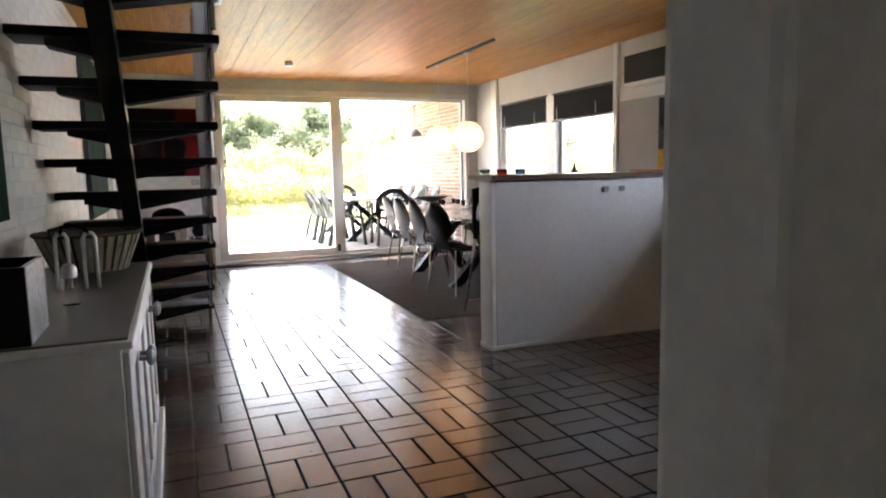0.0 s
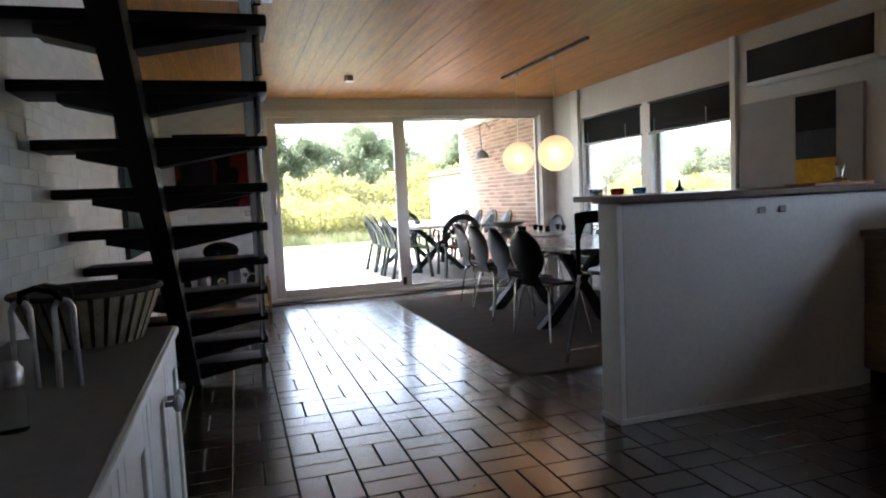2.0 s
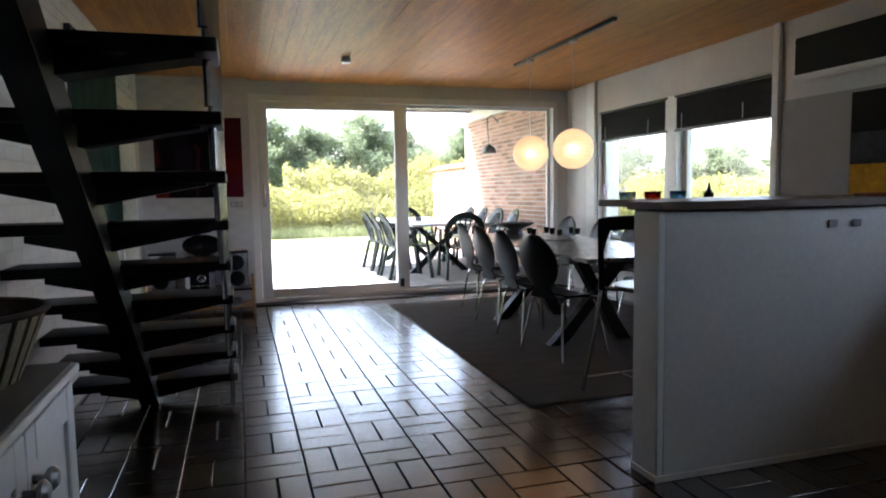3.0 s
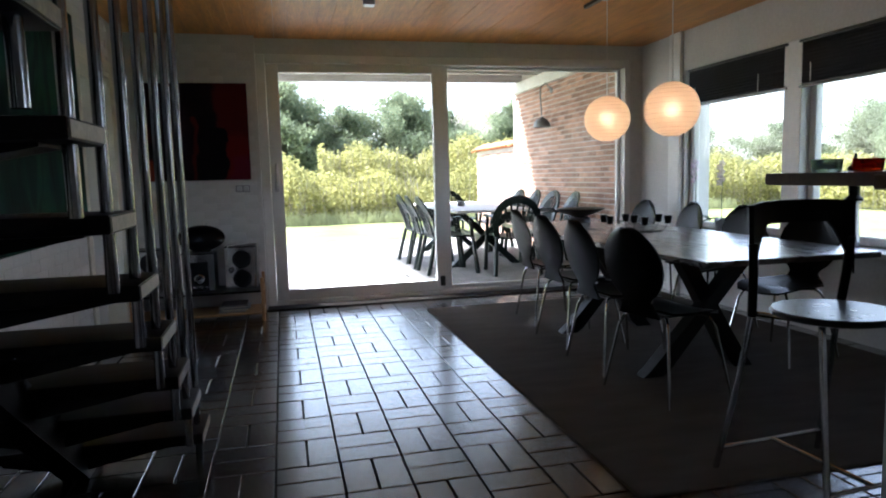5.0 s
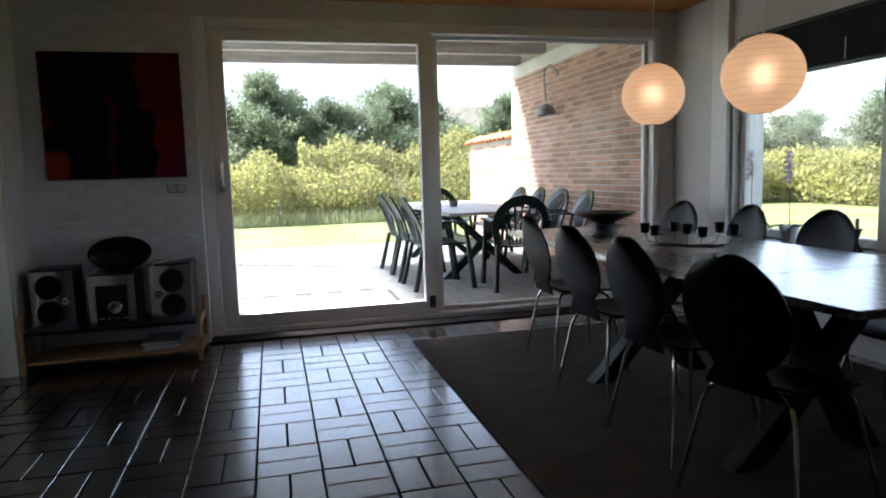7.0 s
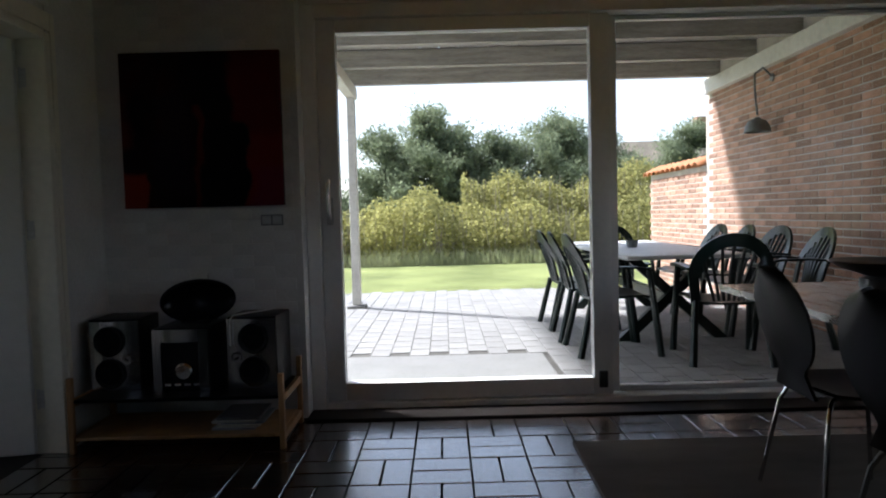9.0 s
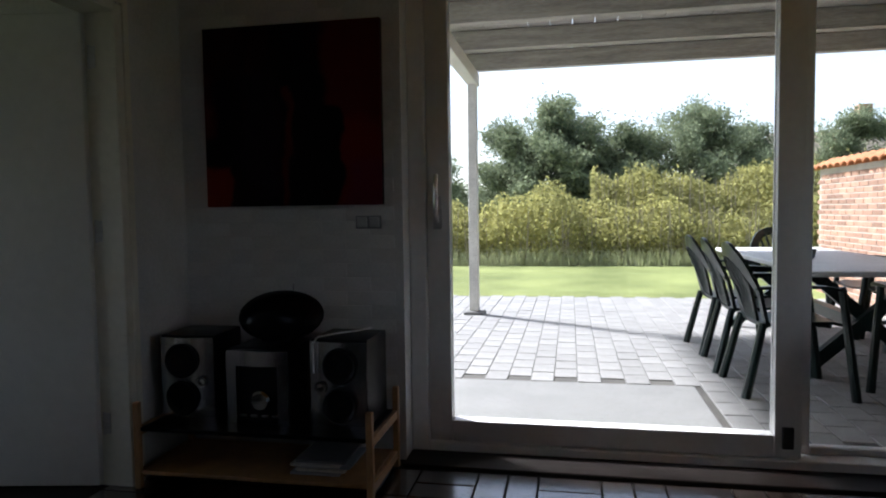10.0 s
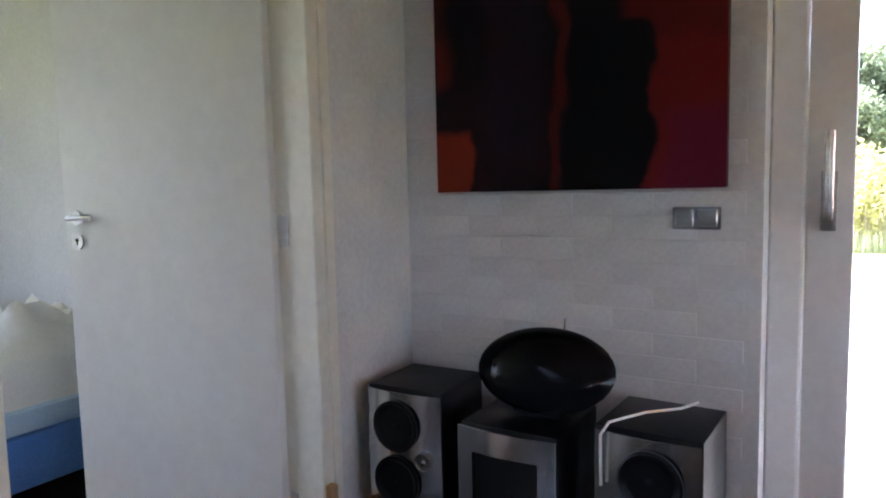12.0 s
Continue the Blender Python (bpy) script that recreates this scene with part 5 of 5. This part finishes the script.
box(bm, -0.142, 0.142, 0.0, 0.3, 0, 0.33, 0.008, 2)
part("body", bm, M_BLACKPL, su)
bm = B()
for x0, x1, z0, z1 in ((-0.142, -0.095, 0.0, 0.26), (0.095, 0.142, 0.0, 0.26), (-0.142, 0.142, 0.26, 0.325)):
    grid = []
    for i in range(2):
        grid.append([(x0 + (x1 - x0) * k / 6, -0.008 - 0.022 * math.cos((x0 + (x1 - x0) * k / 6) / 0.142 * 1.2), z0 + (z1 - z0) * i) for k in range(7)])
    b2 = B()
    sheet(b2, grid, 0.006)
    me_ = bpy.data.meshes.new("tmp")
    b2.to_mesh(me_)
    b2.free()
    bm.from_mesh(me_)
    bpy.data.meshes.remove(me_)
part("silver_front", bm, M_SILVER, su, "silver arched front")
bm = B()
box(bm, -0.092, 0.092, -0.008, 0.0, 0.02, 0.258, 0.003)
part("display", bm, M_BLACKPL, su)
bm = B()
lathe(bm, [(0.045, 0), (0.045, 0.02), (0.036, 0.028), (0, 0.026)], seg=22)
kn = part("volume_knob", bm, M_CHROME, su, "chrome knob")
kn.matrix_local = pose(0.02, -0.012, 0.11, 90, 0, 0)
for k in range(4):
    bm = B()
    box(bm, -0.09 + k * 0.05, -0.055 + k * 0.05, -0.01, 0.0, 0.03, 0.045, 0.002)
    part("button", bm, M_SILVER, su)
rp = thing("round_radio", "glossy black oval disc-shaped player leaning back on the stereo", "radio", at=(-0.03, 9.6, 0.70))
bm = B()
lathe(bm, [(0.0, -0.045), (0.1, -0.04), (0.17, -0.02), (0.2, 0.0), (0.18, 0.02), (0.1, 0.045), (0.0, 0.055)], seg=36)
for v in bm.verts:
    v.co.y *= 0.62
ds = part("disc", bm, material("piano_black", (0.005, 0.005, 0.006), 0.2, vary=0.1, bump=0.0, spec=0.12), rp)
ds.matrix_local = pose(0, 0, 0.02, 62, 0, 6)
bm = B()
box(bm, -0.08, 0.08, -0.06, 0.08, -0.1, -0.055, 0.01)
part("foot", bm, M_BLACKPL, rp)
bm = B()
rod(bm, (0.04, 0.05, 0.1), (0.04, 0.055, 0.16), 0.003, 6)
part("aerial", bm, M_CHROME, rp)
cb = thing("white_cable", "thin white cable lying over the loudspeaker", "cable")
bm = B()
tube(bm, [(0.19, 9.43, 0.5), (0.19, 9.425, 0.63), (0.2, 9.46, 0.652), (0.26, 9.58, 0.65), (0.33, 9.65, 0.65), (0.36, 9.72, 0.65)], 0.004, 6)
part("cable", bm, M_FRAME, cb)
so = thing("wall_switch", "double grey switch plate on the white wall", "switch", at=(0.335, 9.79, 1.14))
bm = B()
box(bm, -0.063, 0.063, 0.0, 0.01, -0.031, 0.031, 0.004, 2)
part("plate", bm, M_PEWTER, so)
for x in (-0.03, 0.03):
    bm = B()
    box(bm, x - 0.025, x + 0.025, -0.006, 0.0, -0.024, 0.024, 0.003)
    part("rocker", bm, M_STEEL, so)
for k in range(5):
    mg = thing("magazine", "small stack of magazines on the lower shelf board", "magazine", "magazines on the shelf")
    bm = B()
    x = 0.1 + 0.02 * ((k * 7) % 3)
    box(bm, x, x + 0.22, 9.36 + 0.01 * (k % 3), 9.63, 0.081 + k * 0.012, 0.092 + k * 0.012, 0.002)
    part("cover", bm, material("magazine_cover_%d" % k, ((0.3, 0.3, 0.32), (0.5, 0.48, 0.42), (0.2, 0.24, 0.3), (0.45, 0.44, 0.4), (0.15, 0.15, 0.16))[k], 0.35), mg)

# ---- on the dresser ----
bx = thing("planter_box", "black wooden box with a galvanised end on the dresser", "box")
bm = B()
x0, x1, y0, y1, z0, z1 = -0.57, -0.3, 2.42, 2.69, DZ, DZ + 0.2
for a_, b_, c_, d_, nm in ((x0, x1, y0, y0 + 0.014, "side_panel"), (x0, x1, y1 - 0.014, y1, "side_panel"), (x0, x0 + 0.014, y0 + 0.014, y1 - 0.014, "back_panel")):
    box(bm, a_, b_, c_, d_, z0, z1, 0.002)
    part(nm, bm, M_BLACK, bx)
    bm = B()
box(bm, x0 + 0.014, x1 - 0.014, y0 + 0.014, y1 - 0.014, z0, z0 + 0.012)
part("bottom", bm, M_BLACK, bx)
bm = B()
box(bm, x1 - 0.014, x1, y0 + 0.014, y1 - 0.014, z0, z1, 0.002)
part("end_panel", bm, material("galvanised_sheet", (0.3, 0.32, 0.36), 0.45, 0.7, vary=0.25, scale=14, fine=60, bump=0.15), bx, "galvanised end panel")
bk = thing("basket", "round tapered basket with pale wooden staves on the dresser", "basket", at=(-0.32, 3.93, DZ))
M_STAVE = material("pale_stave", (0.3, 0.25, 0.18), 0.65, vary=0.2, fine=30, bump=0.2, stretch=(6, 6, 1))
M_WICKER = material("dark_wicker", (0.05, 0.035, 0.025), 0.8, vary=0.3, fine=60, bump=0.6)
bm = B()
lathe(bm, [(0.15, 0.005), (0.215, 0.165), (0.21, 0.165), (0.145, 0.012), (0.0, 0.012)], seg=32)
part("lining", bm, M_WICKER, bk, "dark wicker lining")
for k in range(30):
    a = 2 * math.pi * k / 30
    bm = B()
    d, n_ = Vector((math.cos(a), math.sin(a), 0)), Vector((-math.sin(a), math.cos(a), 0))
    sheet(bm, [[d * 0.156 - n_ * 0.011 + Vector((0, 0, 0.0)), d * 0.156 + n_ * 0.011], [d * 0.222 - n_ * 0.015 + Vector((0, 0, 0.17)), d * 0.222 + n_ * 0.015 + Vector((0, 0, 0.17))]], 0.005)
    part("stave", bm, M_STAVE, bk)
bm = B()
tube(bm, [(0.22 * math.cos(2 * math.pi * k / 32), 0.22 * math.sin(2 * math.pi * k / 32), 0.168) for k in range(32)], 0.009, 6, True)
part("rim", bm, M_WICKER, bk)
bm = B()
tube(bm, [(-0.12, -0.2, 0.16), (-0.12, -0.23, 0.2), (-0.06, -0.25, 0.215), (0.0, -0.24, 0.2), (0.0, -0.215, 0.16)], 0.009, 8)
part("handle", bm, M_WICKER, bk)
wr = thing("napkin_stand", "steel wire stand of upright hoops on the dresser", "napkin holder", at=(0, 0, DZ))
for x, y in ((-0.345, 3.32), (-0.25, 3.3)):
    bm = B()
    tube(bm, [(x - 0.022, y, 0.004), (x - 0.02, y, 0.12), (x - 0.02, y, 0.195), (x - 0.012, y, 0.21), (x, y, 0.215), (x + 0.012, y, 0.21), (x + 0.02, y, 0.195), (x + 0.02, y, 0.12), (x + 0.022, y, 0.004)], 0.007, 8)
    part("hoop", bm, M_STEEL, wr)
bm = B()
tube(bm, [(-0.345, 3.32, 0.212), (-0.34, 3.31, 0.235), (-0.31, 3.31, 0.245), (-0.27, 3.3, 0.235), (-0.25, 3.3, 0.212)], 0.008, 8)
part("grip", bm, M_BLACK, wr, "dark curved grip")
pm_ = thing("pepper_mill", "slim steel and glass mill standing on the dresser", "mill", at=(-0.285, 3.0, DZ))
bm = B()
lathe(bm, [(0.026, 0), (0.027, 0.05), (0.024, 0.09)], seg=18)
part("glass_body", bm, M_GLASS, pm_, "clear glass body")
bm = B()
lathe(bm, [(0.024, 0.09), (0.025, 0.12), (0.015, 0.135), (0.0, 0.138)], seg=18)
part("cap", bm, M_STEEL, pm_, "steel cap")

# ---- bedroom: bed seen through the doorway ----
bed = thing("bed", "blue divan bed with a rumpled white duvet in the bedroom", "bed")
M_BLUE = material("blue_bed_cloth", (0.1, 0.22, 0.5), 0.9, vary=0.1, fine=150, bump=0.4, spec=0.2)
M_SHEET = material("pale_blue_sheet", (0.45, 0.6, 0.75), 0.9, vary=0.05, fine=120, bump=0.3, spec=0.2)
M_DUVET = material("white_duvet", (0.78, 0.77, 0.76), 0.9, vary=0.04, fine=120, bump=0.3, spec=0.2)
bm = B()
box(bm, -4.1, -2.05, 8.7, 9.8, 0.08, 0.3, 0.02, 2)
part("base", bm, M_BLUE, bed)
bm = B()
box(bm, -4.08, -2.06, 8.71, 9.79, 0.3, 0.4, 0.03, 2)
part("mattress", bm, M_SHEET, bed, "pale blue sheet on the mattress")
for x in (-4.0, -2.15):
    for y in (8.8, 9.7):
        bm = B()
        rod(bm, (x, y, -0.012), (x, y, 0.08), 0.03, 10)
        part("leg", bm, M_BLACK, bed)
dv = thing("duvet", "rumpled white duvet heaped on the bed", "duvet")
bm = B()
grid = []
for i in range(34):
    row = []
    for k in range(34):
        u, v = i / 33, k / 33
        x, y = -4.0 + 1.9 * u, 8.72 + 1.05 * v
        edge = min(u * 9, (1 - u) * 5, v * 9, (1 - v) * 9)
        hgt = 0.2 * min(1, edge) ** 0.6
        nz_ = noise.fractal(Vector((x * 3, y * 3, 0.3)), 1.0, 2.0, 4) * 0.09 + noise.noise(Vector((x * 9, y * 9, 1))) * 0.035 + noise.noise(Vector((x * 21, y * 21, 4))) * 0.012
        row.append((x, y, 0.402 + max(-0.05, 0.85 * hgt + 2.0 * nz_ * min(1, edge) - (0.08 if u > 0.97 else 0.0) + 0.1 * math.exp(-((x + 2.3) ** 2) * 8))))
    grid.append(row)
sheet(bm, grid, 0.004)
part("cover", bm, M_DUVET, dv)

# ---- far house beyond the trees ----
fh = thing("house", "distant thatched house with a brick chimney beyond the trees", "house")
M_THATCH = material("thatch", (0.2, 0.17, 0.13), 0.95, vary=0.2, scale=1, fine=14, bump=0.6)
bm = B()
box(bm, 13, 29, 58, 66, 0.0, 3.2)
part("wall", bm, M_WALL, fh)
bm = B()
a = [bm.verts.new(v) for v in ((12, 57, 3.0), (30, 57, 3.0), (30, 67, 3.0), (12, 67, 3.0), (16.5, 62, 6.9), (26, 62, 6.9))]
for f in ((0, 1, 5, 4), (1, 2, 5), (2, 3, 4, 5), (3, 0, 4), (3, 2, 1, 0)):
    bm.faces.new([a[i] for i in f])
rf = part("roof", bm, M_THATCH, fh, "grey thatched roof", smooth=False)
bm = B()
box(bm, 22.5, 23.4, 61.5, 62.5, 6.2, 8.8, 0.03)
part("chimney", bm, M_BRICKRED_J, rf, "brick chimney")
for x in (15, 18, 21, 24, 27):
    bm = B()
    box(bm, x - 0.5, x + 0.5, 57.96, 58.02, 1.0, 2.2)
    part("window", bm, M_BLACKPL, fh)
pf = thing("ashtray", "small grey pot on the terrace table", "pot", at=(3.1, 12.4, 0.785))
bm = B()
lathe(bm, [(0.045, 0), (0.06, 0.07), (0.052, 0.07), (0.04, 0.01), (0, 0.01)], seg=18)
part("pot", bm, M_ZINC, pf)

# ---- laid pieces: floor bricks, pavers, wall bricks ----
def brick_mesh(name, lx, ly, lz, mat, bev=0.004):
    bm = B()
    box(bm, -lx / 2, lx / 2, -ly / 2, ly / 2, -lz, 0)
    top = [e for e in bm.edges if all(v.co.z > -1e-5 for v in e.verts)]
    bmesh.ops.bevel(bm, geom=top, offset=bev, segments=1, affect="EDGES")
    bmesh.ops.delete(bm, geom=[f for f in bm.faces if all(v.co.z < -lz + 1e-5 for v in f.verts)], context="FACES")
    return mesh_of(name, bm, mat)

def lay(name, places, me, parent, near, mat_rest):
    """places: poses of alike pieces. Those that near() picks become parts, the rest one joined mesh."""
    picked = [m for m in places if near(m.translation)][:300]
    chosen = {id(m) for m in picked}
    for m in picked:
        ob = new(name, me)
        ob.parent = parent
        ob.matrix_world = m
    rest = [m for m in places if id(m) not in chosen]
    if rest:
        co = np.array([v.co[:] for v in me.vertices])
        polys = [tuple(p.vertices) for p in me.polygons]
        verts, faces = [], []
        for i, m in enumerate(rest):
            a = np.array(m)
            verts.append(co @ a[:3, :3].T + a[:3, 3])
            faces += [tuple(k + i * len(co) for k in p) for p in polys]
        rm = bpy.data.meshes.new(name + "_rest")
        rm.from_pydata(np.concatenate(verts).tolist(), [], faces)
        rm.materials.append(mat_rest)
        ob = new(name + "_field", rm)
        ob.parent = parent
        ob["kind"] = "stuff"

rnd = random.Random(7)
# floor in basket weave
PX, PY, FX0, FY0 = 0.2665, 0.29, 0.600, 7.085
fb = brick_mesh("floor_brick", 0.1245, 0.2795, 0.02, M_TILE, 0.0025)
fb2 = brick_mesh("floor_brick_cross", 0.1365, 0.2595, 0.02, M_TILE, 0.0025)
places, across = [], []
for i in range(-5, 16):
    for j in range(-31, 10):
        cx, cy = FX0 + (i + 0.5) * PX, FY0 + (j + 0.5) * PY
        if not (-0.66 < cx < 4.5 and -1.9 < cy < 9.72):
            continue
        if 2.1 < cx < 4.1 and 5.75 < cy < 9.1:
            continue
        for s_ in (-1, 1):
            wob = pose(0, 0, rnd.uniform(-0.001, 0.001), rnd.uniform(-0.16, 0.16), rnd.uniform(-0.16, 0.16), rnd.uniform(-0.3, 0.3))
            if (i + j) % 2 == 1:
                places.append(pose(cx + s_ * PX / 4, cy, 0) @ wob)
            else:
                across.append(pose(cx, cy + s_ * PY / 4, 0, 0, 0, 90) @ wob)
lay("brick", places, fb, floor, lambda p: 0.3 < p.x < 1.95 and 5.0 < p.y < 9.7, M_TILE_J)
lay("brick", across, fb2, floor, lambda p: 0.3 < p.x < 1.95 and 5.0 < p.y < 9.7, M_TILE_J)

# terrace pavers in running rows
pv = brick_mesh("paver", 0.1515, 0.227, 0.05, M_PAVER, 0.003)
places = []
for i in range(50):
    x = -3.1 + i * 0.155
    for j in range(23):
        y = 10.22 + j * 0.24 + (0.12 if i % 2 else 0)
        if x > 4.53 or y > 15.5 or (0.22 < x < 2.13 and y < 11.28):
            continue
        places.append(pose(x, y, 0.052 + rnd.uniform(-0.001, 0.001), rnd.uniform(-0.25, 0.25), rnd.uniform(-0.25, 0.25), rnd.uniform(-0.5, 0.5)))
lay("paver", places, pv, pav, lambda p: 0.2 < p.x < 2.6 and 11.0 < p.y < 14.0, M_PAVER_J)

def courses(wall, me, mat_rest, y0, y1, z0, z1, x, face, near, skip=lambda y, z: False):
    """Running-bond bricks on a wall that runs along y; face: +1 looks to +x, -1 to -x."""
    places = []
    row = 0
    z = z0
    while z < z1:
        y = y0 + (0.12 if row % 2 else 0.0)
        while y < y1:
            if not skip(y, z):
                places.append(pose(x + face * rnd.uniform(0.0, 0.002), y, z, 0, 90 * face, 0) @ pose(0, 0, 0, 0, 0, rnd.uniform(-0.3, 0.3)))
            y += 0.24
        z += 0.067
        row += 1
    lay("brick", places, me, wall, near, mat_rest)

rb = brick_mesh("red_brick", 0.055, 0.228, 0.03, M_BRICKRED, 0.003)
courses(bw, rb, M_BRICKRED_J, 10.22, 14.3, -0.03, 2.66, 4.6, -1, lambda p: p.y > 11.3 and p.z > 0.9)
rb2 = brick_mesh("red_brick_low", 0.055, 0.228, 0.03, M_BRICKRED_J, 0.003)
courses(bw, rb2, M_BRICKRED_J, 14.5, 16.55, -0.03, 1.64, 4.6, -1, lambda p: False)
wb = brick_mesh("white_brick", 0.0635, 0.2365, 0.02, M_BRICK_WHITE, 0.0014)
courses(wall_left, wb, M_BRICK_WHITE_J, 1.22, 9.7, 0.04, 2.48, XL, 1, lambda p: 2.4 < p.y < 5.6 and p.z > 0.8,
        lambda y, z: (DOOR[0] - 0.12 < y < DOOR[1] + 0.12 and z < DOOR[2] + 0.04) or y > DOOR[1])
places = []
row = 0
z = 0.04
while z < 2.48:
    x = XL + 0.12 + (0.12 if row % 2 else 0.0)
    while x < 0.42:
        places.append(pose(x, YD + rnd.uniform(0.0, 0.0012), z, 90, 0, 0) @ pose(0, 0, 0, 0, 0, 90 + rnd.uniform(-0.3, 0.3)))
        x += 0.24
    z += 0.067
    row += 1
lay("brick", places, wb, wall_garden, lambda p: True, M_BRICK_WHITE_J)
